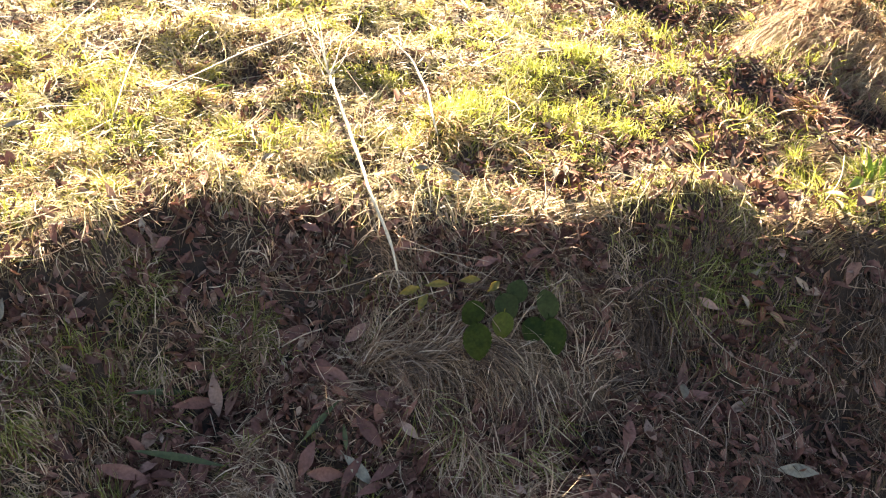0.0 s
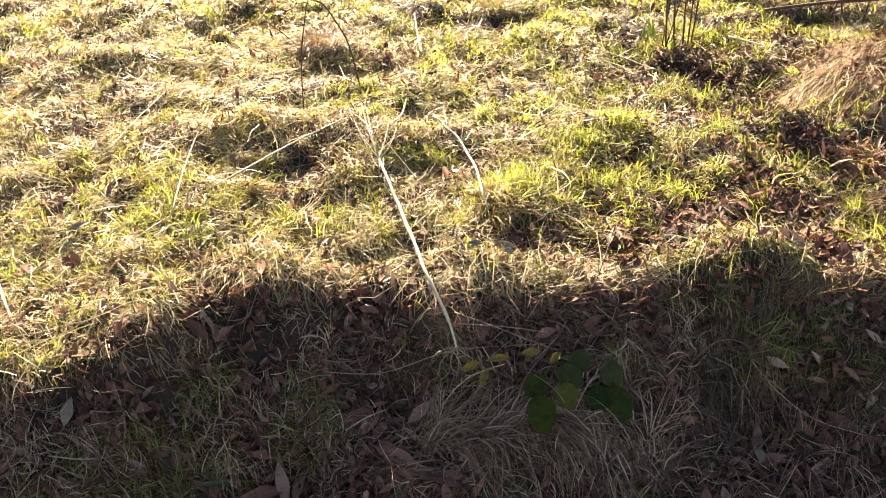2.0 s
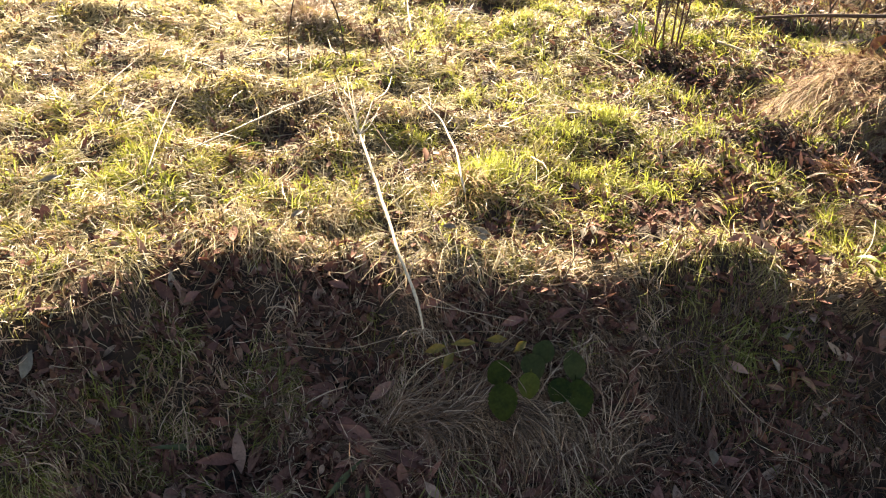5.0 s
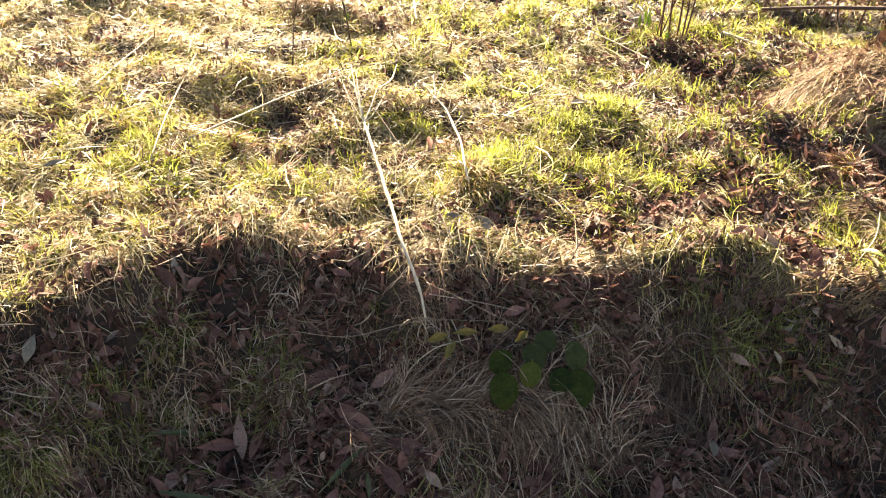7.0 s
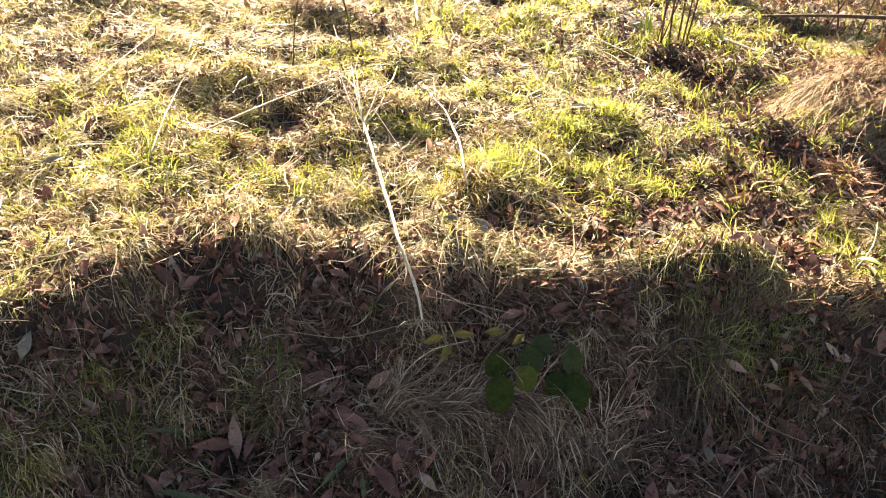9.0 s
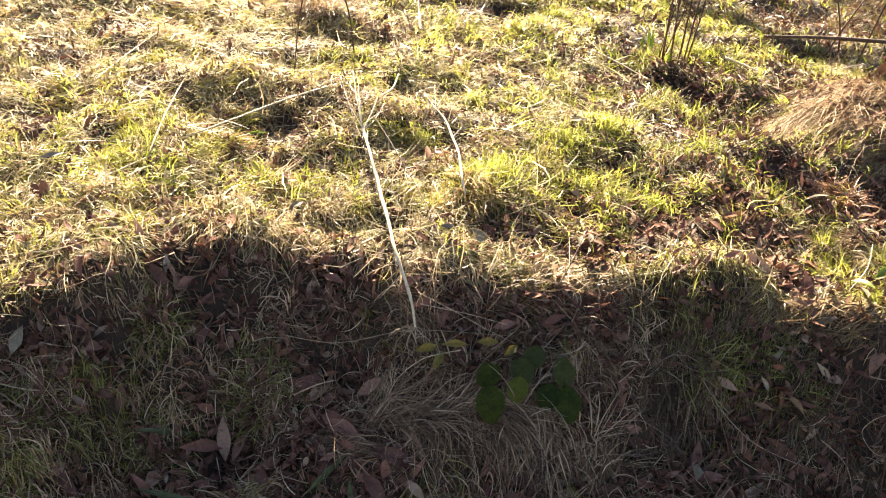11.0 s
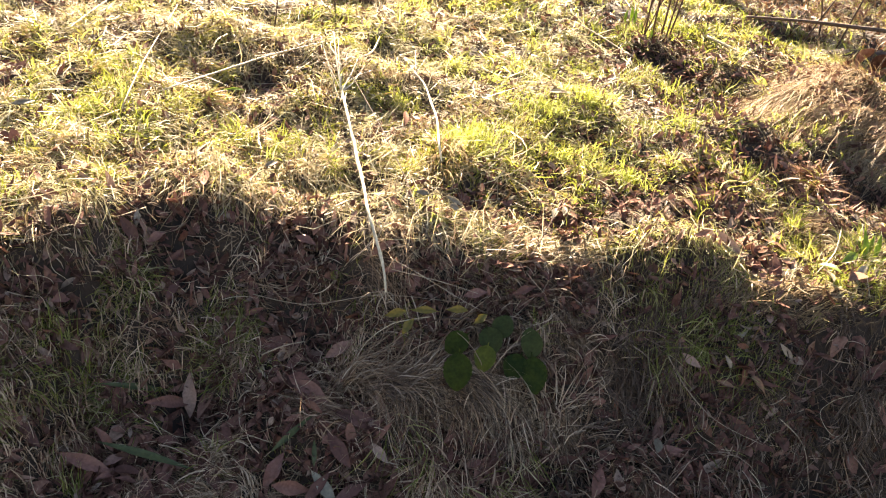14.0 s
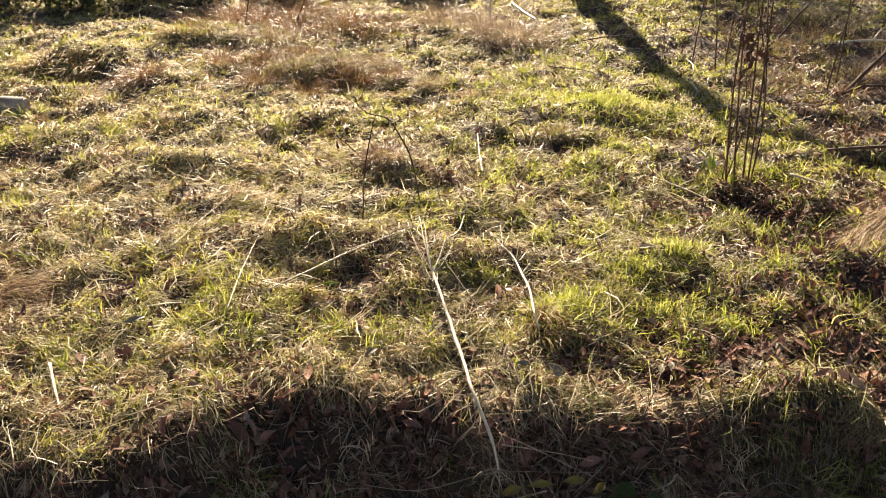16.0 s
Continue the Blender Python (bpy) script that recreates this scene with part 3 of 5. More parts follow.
# ---- fallen leaves ----
def rough_meadow(n, material, name, label, shift):
    """Rough grass that carries the meadow and the bank on beside and behind the seen wedge."""
    x, y = rng.uniform(-5.5, 5.5, n), rng.uniform(-1.5, 9.0, n)
    keep = ((np.abs(x + 0.08 * np.maximum(y - 1.6, 0)) > 0.56 * np.maximum(y, 0) + 0.58) | (y < 0.7) | (y > 8.5)) & patchy(x, y, 0.4, shift, 0.3, 1.5)
    keep &= (y > -0.9 + 0.6 * value_noise(x, y, 0.7, 2.0)) & (np.abs(x) < 4.9 + 0.6 * value_noise(x, y, 0.8, 3.0))
    x, y = x[keep], y[keep]
    n = len(x)
    me = blade_mesh(name, x, y, 3.0 * value_noise(x, y, 0.4, shift) + rng.normal(0, 0.8, n), rng.uniform(0.12, 0.28, n), rng.uniform(0.010, 0.020, n), rng.normal(0.5, 0.3, n), rng.uniform(0.3, 1.4, n), rng.normal(0, 0.7, n), 2, rng.rand(n) * 0.02, lie=True)
    return tagged(link(name, me, material), label, "grass", kind="stuff")


rough_meadow(24000, STRAW, "rough_straw", "rough dry grass over the rest of the meadow", 1.3)
rough_meadow(20000, YELLOW, "rough_grass", "rough yellow-green grass over the rest of the meadow", 6.3)
rough_meadow(14000, ROTTEN, "rough_thatch", "dark rotting grass over the rest of the meadow", 9.3)


def leaf_mesh(name, length, width, fold=0.3, bend=0.6, twist=0.0, widest=0.45, sections=7, teeth=0.0, thick=0.0006, stalk=0.12, rounded=False):
    """A leaf along +y from its stalk, its face to +z: a folded, bent blade of real thickness with a short stalk."""
    bm = bmesh.new()
    rows = []
    z, yy = 0.0, 0.0
    for i in range(sections + 1):
        s = i / sections
        ang = bend * (s - 0.3)
        w = width * 0.5 * max(0.02, (s / widest) ** 0.75 if s < widest else max(0.0, 1 - ((s - widest) / (1 - widest)) ** 1.7))
        if rounded:
            w = width * 0.5 * max(0.03, math.sin(math.pi * s ** 0.85)) ** 0.62
        if teeth and 0 < i < sections:
            w *= 1 + teeth * (1 if i % 2 else -1)
        tw = twist * (s - 0.5)
        row = []
        for side in (-1, -0.5, 0, 0.5, 1):
            h = abs(side) * w * fold
            row.append(Vector((side * w * math.cos(tw) - h * math.sin(tw), yy, z + h * math.cos(tw) + side * w * math.sin(tw))))
        rows.append(row)
        z -= math.sin(ang) * length / sections
        yy += math.cos(ang) * length / sections
    for dz in (thick / 2, -thick / 2):
        vs = [[bm.verts.new(p + Vector((0, 0, dz))) for p in row] for row in rows]
        for i in range(sections):
            for j in range(4):
                f = (vs[i][j], vs[i][j + 1], vs[i + 1][j + 1], vs[i + 1][j])
                bm.faces.new(f if dz > 0 else f[::-1])
    r = max(0.0006, width * 0.03)
    a = [bm.verts.new((r * math.cos(t), 0.006, r * math.sin(t))) for t in (0, 2.1, 4.2)]
    b = [bm.verts.new((r * math.cos(t), -stalk * length, 0.4 * stalk * length + r * math.sin(t))) for t in (0, 2.1, 4.2)]
    for i in range(3):
        bm.faces.new((a[i], a[(i + 1) % 3], b[(i + 1) % 3], b[i]))
    me = bpy.data.meshes.new(name)
    bm.to_mesh(me)
    bm.free()
    for p in me.polygons:
        p.use_smooth = True
    return me


LEAF_SHAPES = [leaf_mesh("dead_leaf", 0.085, 0.024, 0.5, 0.7, 0.8), leaf_mesh("dead_leaf", 0.10, 0.028, 0.25, -0.6, -0.6), leaf_mesh("dead_leaf", 0.07, 0.026, 0.7, 0.9, 0.3),
               leaf_mesh("dead_leaf", 0.09, 0.020, 0.4, -0.9, 1.2), leaf_mesh("dead_leaf", 0.065, 0.030, 0.2, 0.5, -0.9), leaf_mesh("dead_leaf", 0.11, 0.030, 0.35, 0.4, 0.5)]


def on_slope(x, y, up, turn, tilt, roll, scale=1.0):
    """A pose lying on the ground at x, y, turned and tilted about the slope."""
    e = 0.08
    hx, hy = float(height(x + e, y) - height(x - e, y)) / (2 * e), float(height(x, y + e) - height(x, y - e)) / (2 * e)
    normal = Vector((-hx, -hy, 1)).normalized()
    m = normal.to_track_quat("Z", "Y").to_matrix().to_4x4()
    return Matrix.Translation((x, y, float(height(x, y)) + up)) @ m @ Euler((tilt, roll, turn), "ZYX").to_matrix().to_4x4() @ Matrix.Diagonal((scale, scale, scale, 1))


draw = random.Random(5)
LEAF_SPOTS = [(0.82, 2.29, 0.12, 40), (0.91, 2.05, 0.10, 42), (1.15, 2.36, 0.14, 22), (1.34, 2.46, 0.12, 24), (0.37, 2.08, 0.09, 26), (0.48, 2.03, 0.07, 16), (0.62, 2.22, 0.10, 16), (0.97, 1.72, 0.08, 14), (0.86, 1.70, 0.08, 12), (-0.66, 1.79, 0.04, 7), (-0.25, 1.98, 0.07, 10), (-0.55, 1.84, 0.05, 6),
              (-0.45, 2.50, 0.14, 12), (-0.25, 1.60, 0.12, 16), (0.35, 2.5, 0.4, 18)]
for cx, cy, r, count in LEAF_SPOTS:
    for _ in range(int(count * 0.8)):
        x, y = draw.gauss(cx, r * 0.6), draw.gauss(cy, r * 0.6)
        me = draw.choice(LEAF_SHAPES)
        if not me.materials:
            me.materials.append(DEADLEAF)
        ob = new("fallen_leaf", me)
        ob.matrix_world = on_slope(x, y, draw.uniform(0.006, 0.022), draw.uniform(0, 6.283), draw.gauss(0, 0.2), draw.gauss(0, 0.35), draw.uniform(0.40, 0.74))
        tagged(ob, "dry brown lance-shaped leaf curled on the ground", "leaf", "fallen leaves")
# larger leaves, gathered where the bank has no straw
BIG_LEAVES = [leaf_mesh("dead_leaf", 0.10, 0.036, 0.25, 0.5, 0.4), leaf_mesh("dead_leaf", 0.12, 0.040, 0.4, -0.5, -0.5), leaf_mesh("dead_leaf", 0.09, 0.034, 0.15, 0.8, 0.7), leaf_mesh("dead_leaf", 0.11, 0.030, 0.5, 0.6, -0.8)]
for me in BIG_LEAVES:
    me.materials.append(BANKLEAF)
count = 0
while count < 125:
    y = draw.uniform(0.95, 1.85)
    x = draw.uniform(-1, 1) * (0.5 * y + 0.3)
    if tufted([x], [y])[0] > -0.15 or over_brow(x, y) > -0.16 or (x > 0.45 and draw.random() < 0.6):
        continue
    count += 1
    ob = new("fallen_leaf", draw.choice(BIG_LEAVES))
    ob.matrix_world = on_slope(x, y, draw.uniform(0.006, 0.028), draw.uniform(0, 6.283), draw.gauss(0, 0.28), draw.gauss(0, 0.4), draw.uniform(0.45, 0.95))
    tagged(ob, "large brown dead leaf lying on the shaded bank", "leaf", "fallen leaves")


def litter(n, y0, y1, power, label, size=1.0):
    """Small dead leaves and scraps as bent diamonds of four faces."""
    x, y = in_view(n, y0, y1, power)
    keep = np.maximum(closeness(x, y, BARE), np.clip(value_noise(x, y, 0.3, 6.6) * 0.7, 0, 1) * 0.45 + np.where(y < 1.9, 0.6, 0.14 + 0.22 * np.clip((x - 0.2) / 0.6, 0, 1))) * (1 - 0.75 * at_brow(x, y) * (over_brow(x, y) > -0.03)) > rng.rand(n)
    keep &= np.where(over_brow(x, y) < -0.03, (tufted(x, y) + rng.normal(0, 0.2, n) < 0.15) | (closeness(x, y, BARE) > 0.3) | ((x > 0.55) & (rng.rand(n) < 0.5)), (y > 1.95) | (closeness(x, y, BARE) > 0.25) | (rng.rand(n) < 0.2))
    keep &= (over_brow(x, y) > -0.03) | (x < 0.45) | (rng.rand(n) < 0.7)
    x, y = x[keep], y[keep]
    n = len(x)
    a, tip, cup = rng.uniform(0, 6.283, n), rng.normal(0, 0.5, n), rng.uniform(-0.3, 0.6, n)
    ln, w = rng.uniform(0.02, 0.065, n) * size, rng.uniform(0.004, 0.010, n) * size
    along = np.stack([np.cos(a) * np.cos(tip), np.sin(a) * np.cos(tip), np.sin(tip)], -1)
    across = np.stack([-np.sin(a), np.cos(a), rng.normal(0, 0.5, n)], -1)
    z = height(x, y) + rng.uniform(0.002, 0.02, n)
    mid = np.stack([x, y, z], -1)
    up, fold = np.array([0, 0, 1.0]), rng.uniform(0.1, 1.0, n)
    rows = []
    for s, wf in ((-0.5, 0.04), (-0.32, 0.62), (-0.05, 1.0), (0.25, 0.72), (0.5, 0.03)):
        c = mid + along * (ln * s)[:, None] + up * (cup * ln * (s * s * 2))[:, None]
        for side in (-1, 0, 1):
            rows.append(c + across * (w * wf * side)[:, None] + up * (abs(side) * w * wf * fold)[:, None])
    co = np.stack(rows, 1).reshape(-1, 3)
    q = np.concatenate([np.arange(n)[:, None] * 15 + np.array([3 * i + j, 3 * i + j + 1, 3 * i + j + 4, 3 * i + j + 3]) for i in range(4) for j in range(2)])
    return tagged(link("leaf_litter", raw_mesh("leaf_litter", co, [q]), LITTER), label, "leaves", kind="stuff")


litter(21000, 0.75, 2.0, 0.9, "small brown dead leaves and scraps littering the bank", 0.9)
litter(2600, 0.75, 2.0, 0.9, "long brown dead leaves littering the bank", 1.6)
litter(17000, 1.8, 3.6, 1.0, "brown dead leaves and scraps littering the brow", 0.85)
litter(13000, 3.2, 8.2, 1.2, "brown dead leaves and scraps littering the meadow")


# ---- stems and sticks ----
def tube(name, pts, radii, sides=7, knots=0.0, seed=1):
    """A round, tapering stem through the points, smoothed, with uneven thickness and closed ends."""
    r = random.Random(seed)
    pts = [Vector(p) for p in pts]
    if len(pts) > 2:
        fine = []
        for i in range(len(pts) - 1):
            p0, p1, p2, p3 = pts[max(i - 1, 0)], pts[i], pts[i + 1], pts[min(i + 2, len(pts) - 1)]
            for k in range(4):
                t = k / 4
                fine.append(0.5 * (2 * p1 + (p2 - p0) * t + (2 * p0 - 5 * p1 + 4 * p2 - p3) * t * t + (3 * p1 - p0 - 3 * p2 + p3) * t * t * t))
        fine.append(pts[-1])
    else:
        fine = [pts[0].lerp(pts[-1], k / 6) for k in range(7)]
    n = len(fine)
    bm = bmesh.new()
    rings = []
    for i, p in enumerate(fine):
        way = (fine[min(i + 1, n - 1)] - fine[max(i - 1, 0)]).normalized()
        u = way.cross(Vector((0.31, 0.17, 0.93))).normalized()
        v = way.cross(u)
        s = i / (n - 1) * (len(radii) - 1)
        k = min(int(s), len(radii) - 2)
        rad = (radii[k] * (1 - s + k) + radii[k + 1] * (s - k)) * (1 + knots * r.uniform(-1, 1))
        rings.append([bm.verts.new(p + (u * math.cos(2 * math.pi * j / sides) + v * math.sin(2 * math.pi * j / sides)) * rad * (1 + 0.5 * knots * r.uniform(-1, 1))) for j in range(sides)])
    for a, b in zip(rings, rings[1:]):
        for j in range(sides):
            bm.faces.new((a[j], a[(j + 1) % sides], b[(j + 1) % sides], b[j]))
    bm.faces.new(rings[0][::-1])
    bm.faces.new(rings[-1])
    me = bpy.data.meshes.new(name)
    bm.to_mesh(me)
    bm.free()
    for p in me.polygons:
        p.use_smooth = len(p.vertices) == 4
    return me


def base_of(name, x, y, z=None):
    """An empty at the foot of a thing, to carry its parts."""
    ob = new(name)
    ob.empty_display_size = 0.05
    ob.location = (x, y, float(height(x, y)) if z is None else z)
    return ob


def limb(name, root, pts, radii, material, label="", knots=0.08, seed=1, sides=7, parent=None):
    """A stem given in world places, as a part of the thing root (or of its part)."""
    o = root.location
    ob = link(name, tube(name, [Vector(p) - o for p in pts], radii, sides, knots, seed), material, parent or root)
    if label:
        ob["label"] = label
    return ob


def lying(pts, up=0.02):
    """Lays points x, y (and their own height over the ground) on the ground."""
    return [(p[0], p[1], float(height(p[0], p[1])) + (p[2] if len(p) > 2 else up)) for p in pts]


# the bleached stalk that lies over the brow, its forks to the meadow and its roots to the bank
stalk = base_of("dead_stalk", -0.031, 1.736)
limb("stem", stalk, [(-0.031, 1.736, -0.077), (-0.046, 1.767, -0.030), (-0.074, 1.812, 0.019), (-0.107, 1.885, 0.050), (-0.124, 1.965, 0.046), (-0.143, 2.042, 0.045), (-0.164, 2.115, 0.048), (-0.182, 2.189, 0.050), (-0.201, 2.245, 0.060), (-0.217, 2.299, 0.071), (-0.259, 2.467, 0.062)],
     [0.0032, 0.0038, 0.0042, 0.0048, 0.0054, 0.0050, 0.0044, 0.0034], PALE_STALK, "bleached straight main stem", 0.15)
FORK = (-0.259, 2.467, 0.062)
for tip, mid, r0 in (((-0.329, 2.723, 0.134), (-0.295, 2.58, 0.10), 0.0021), ((-0.235, 2.611, 0.108), (-0.245, 2.53, 0.085), 0.0023), ((-0.363, 2.685, 0.129), (-0.315, 2.56, 0.095), 0.0013),
                     ((-0.307, 2.68, 0.125), (-0.285, 2.56, 0.10), 0.0015), ((-0.212, 2.59, 0.097), (-0.232, 2.51, 0.075), 0.0014), ((-0.345, 2.66, 0.09), (-0.26, 2.42, 0.06), 0.0012)):
    limb("branch", stalk, [FORK, mid, tip], [r0 * 1.35, r0, r0 * 0.45], PALE_STALK if r0 > 0.0012 else ROOT, "thin bleached forking branch", seed=int(10000 * r0))
limb("branch", stalk, [(-0.235, 2.611, 0.108), (-0.20, 2.70, 0.10), (-0.19, 2.80, 0.11)], [0.0025, 0.002, 0.001], PALE_STALK, "thin bleached forking branch")
q = random.Random(8)
for k, tip in enumerate(((-0.098, 1.70, -0.15), (-0.034, 1.671, -0.175), (0.024, 1.715, -0.135), (-0.050, 1.625, -0.205), (-0.004, 1.723, -0.125), (-0.12, 1.66, -0.185), (0.05, 1.70, -0.14), (-0.16, 1.70, -0.14), (-0.075, 1.66, -0.18))):
    a = Vector((-0.031, 1.737, -0.075))
    b = a.lerp(Vector(tip), q.uniform(0.55, 0.9))
    pts = [a] + [a.lerp(b, s) + Vector((q.gauss(0, 0.009), q.gauss(0, 0.006), q.gauss(0.004, 0.005))) for s in (0.3, 0.6, 0.82)] + [b]
    limb("root", stalk, pts, [0.0014, 0.0008, 0.0004], ROOT, "short dry root", 0.1, k)
for k in range(12):
    a = Vector(FORK).lerp(Vector((-0.31, 2.64, 0.115)), q.uniform(0.0, 0.9))
    b = a + Vector((q.gauss(0.0, 0.05), q.uniform(0.03, 0.13), q.uniform(0.0, 0.05)))
    limb("branch", stalk, [a, a.lerp(b, 0.5) + Vector((q.gauss(0, 0.012), 0, q.gauss(0.005, 0.008))), b], [0.0013, 0.0011, 0.0006], PALE_STALK if k % 2 else ROOT, "thin bleached forking branch", 0.1, k)
tagged(stalk, "bleached dry plant stalk lying over the brow, forked and rooted", "dead plant")

second = base_of("dead_stalk", 0.06, 2.157)
limb("stem", second, [(0.058, 2.175, 0.05), (0.043, 2.215, 0.085), (0.030, 2.387, 0.062), (0.008, 2.491, 0.055), (-0.022, 2.599, 0.062), (-0.061, 2.658, 0.073)], [0.0026, 0.0034, 0.0030, 0.0036, 0.0026, 0.0018], PALE_STALK, "bleached bent stem", 0.16, 3)
for tip in ((-0.10, 2.74, 0.08), (-0.07, 2.78, 0.09), (-0.03, 2.75, 0.09)):
    limb("branch", second, [(-0.055, 2.65, 0.072), tip], [0.0012, 0.0006], PALE_STALK, "thin bleached twig")
limb("branch", second, [(0.006, 2.495, 0.055), (0.03, 2.52, 0.08)], [0.003, 0.0012], PALE_STALK, "short broken spur")
tagged(second, "short bleached bent plant stalk lying in green grass", "dead plant")

STICKS = [
    ("twig", [(-0.734, 2.287, 0.066), (-0.61, 2.43, 0.08), (-0.49, 2.565, 0.094), (-0.353, 2.698, 0.105)], 0.0025, "long straw-coloured twig lying across a hollow"),
    ("twig", [(-0.804, 2.173, 0.060), (-0.838, 2.451, 0.060), (-0.869, 2.894, 0.060)], 0.0017, "thin pale dry stem lying in grass"),
    ("twig", [(-0.80, 2.19, 0.05), (-0.881, 2.073, 0.041), (-0.95, 1.97, 0.03)], 0.0020, "thin pale dry stem lying in grass"),
    ("twig", [(-1.139, 2.646, 0.025), (-1.111, 2.836, 0.035), (-1.066, 3.100, 0.04)], 0.0018, "thin pale dry stem lying in grass"),
    ("twig", [(-0.161, 3.452, 0.02), (-0.180, 3.576, 0.035), (-0.207, 3.861, 0.05)], 0.0032, "short white dry stick in grass"),
    ("twig", [(0.501, 3.425, 0.035), (0.601, 3.327, 0.03), (0.709, 3.211, 0.02)], 0.0026, "pale straight stick lying in grass"),
    ("twig", lying([(-0.349, 1.737, 0.03), (-0.214, 1.752, 0.035), (-0.050, 1.752, 0.035), (0.101, 1.777, 0.035), (0.212, 1.788, 0.03)]), 0.0012, "thin pale dry stem lying over the bank"),
    ("twig", [(-0.034, 1.790, -0.013), (0.058, 1.782, -0.050), (0.144, 1.773, -0.088), (0.215, 1.759, -0.110)], 0.0012, "thin pale dry stem lying over the bank"),
    ("twig", [(-0.025, 1.777, -0.037), (0.100, 1.791, -0.062), (0.191, 1.787, -0.077)], 0.0014, "grey fibrous dry stem on the bank"),
    ("twig", lying([(-0.003, 1.679, 0.03), (0.007, 1.60, 0.035), (0.023, 1.494, 0.035), (0.059, 1.438, 0.03), (0.106, 1.349, 0.02)]), 0.0015, "thin pale dry stem hanging down the bank"),
    ("twig", lying([(0.068, 1.695, 0.03), (0.067, 1.626, 0.035), (0.072, 1.525, 0.035), (0.059, 1.438, 0.025)]), 0.0013, "thin pale dry stem hanging down the bank"),
    ("twig", lying([(0.677, 1.74, 0.03), (0.726, 1.678, 0.04), (0.802, 1.619, 0.04), (0.92, 1.587, 0.03)]), 0.0013, "thin pale dry stem arching down the bank"),
    ("twig", lying([(0.957, 1.635, 0.03), (1.02, 1.595, 0.04), (1.049, 1.536, 0.03)]), 0.0013, "thin pale dry stem hanging down the bank"),
    ("twig", lying([(-0.918, 1.439, 0.03), (-0.849, 1.435, 0.035), (-0.797, 1.449, 0.03)]), 0.0018, "pale dry stem lying over the bank"),
    ("twig", lying([(-0.249, 1.537, 0.03), (-0.078, 1.539, 0.035), (0.041, 1.604, 0.03)]), 0.0012, "thin pale dry stem lying over the bank"),
    ("twig", [(0.512, 1.775, -0.129), (0.601, 1.800, -0.136), (0.689, 1.820, -0.132)], 0.0011, "thin pale dry stem lying over the bank"),
    ("twig", [(-0.297, 1.608, -0.219), (-0.247, 1.636, -0.204), (-0.202, 1.657, -0.200)], 0.0020, "short pale dry stick on the bank"),
    ("twig", [(-1.192, 1.920, 0.03), (-1.130, 1.819, 0.03), (-1.066, 1.720, 0.024)], 0.0050, "short pale dry stick in grass"),
    ("twig", [(1.05, 3.55, 0.02), (1.18, 3.42, 0.02)], 0.0055, "pale broken stick lying beside dead stems"),
    ("branch", [(0.113, 5.087, 0.05), (0.357, 4.964, 0.05), (0.397, 4.508, 0.04)], 0.0032, "crooked thin brown branch lying on the meadow"),
    ("branch", [(0.330, 5.758, 0.05), (0.506, 5.807, 0.07), (0.673, 5.805, 0.06)], 0.005, "crooked brown branch lying on the meadow"),
    ("branch", [(0.87, 4.72, 0.03), (0.855, 4.80, 0.045), (0.82, 4.93, 0.05)], 0.0026, "white broken branch lying on grass"),
    ("branch", [(0.905, 5.10, 0.04), (0.915, 5.22, 0.05), (0.90, 5.35, 0.05)], 0.0028, "white broken branch lying on grass"),
    ("branch", [(1.64, 4.86, 0.0), (1.77, 4.90, 0.14), (1.90, 4.95, 0.27)], 0.010, "brown straight branch propped on scrub"),
    ("branch", [(1.60, 4.75, 0.03), (1.771, 4.845, 0.05), (2.1, 4.75, 0.05)], 0.007, "thin brown branch lying in scrub"),
    ("branch", [(1.587, 6.082, 0.02), (1.70, 6.15, 0.15), (1.83, 6.2, 0.28)], 0.007, "dark leaning branch in scrub"),
    ("branch", [(1.868, 5.798, 0.06), (2.047, 5.841, 0.07), (2.207, 5.940, 0.05)], 0.008, "pale dry branch lying in scrub"),
    ("branch", [(-0.256, 6.137, 0.03), (-0.266, 6.3, 0.12), (-0.272, 6.35, 0.24)], 0.009, "white peeling branch standing in grass"),
    ("branch", [(0.050, 6.394, 0.047), (-0.029, 6.554, 0.06), (-0.136, 6.861, 0.08)], 0.009, "white peeling branch lying in grass"),
    ("branch", [(-1.261, 6.188, 0.20), (-1.452, 6.447, 0.25), (-1.644, 6.750, 0.3)], 0.009, "white peeling branch lying over bracken"),
    ("twig", [(0.082, 1.709, -0.109), (0.037, 1.695, -0.115), (-0.008, 1.695, -0.140), (-0.058, 1.668, -0.182), (-0.081, 1.627, -0.226)], 0.0013, "thin pale arching stem over bramble leaves"),
    ("twig", lying([(1.155, 2.135, 0.05), (1.11, 2.03, 0.05), (1.03, 1.92, 0.03)]), 0.0016, "thin pale dry stem lying in grass"),
    ("twig", [(0.303, 1.852, 0.005), (0.341, 1.935, 0.04), (0.381, 2.054, 0.06)], 0.0016, "thin dark upright twig on the brow"),
    ("twig", [(-0.244, 2.545, 0.083), (-0.125, 2.272, 0.076), (-0.030, 2.048, 0.057), (0.031, 1.858, 0.049), (0.143, 1.761, -0.071)], 0.0014, "thin dark twig trailing over grass"),
]
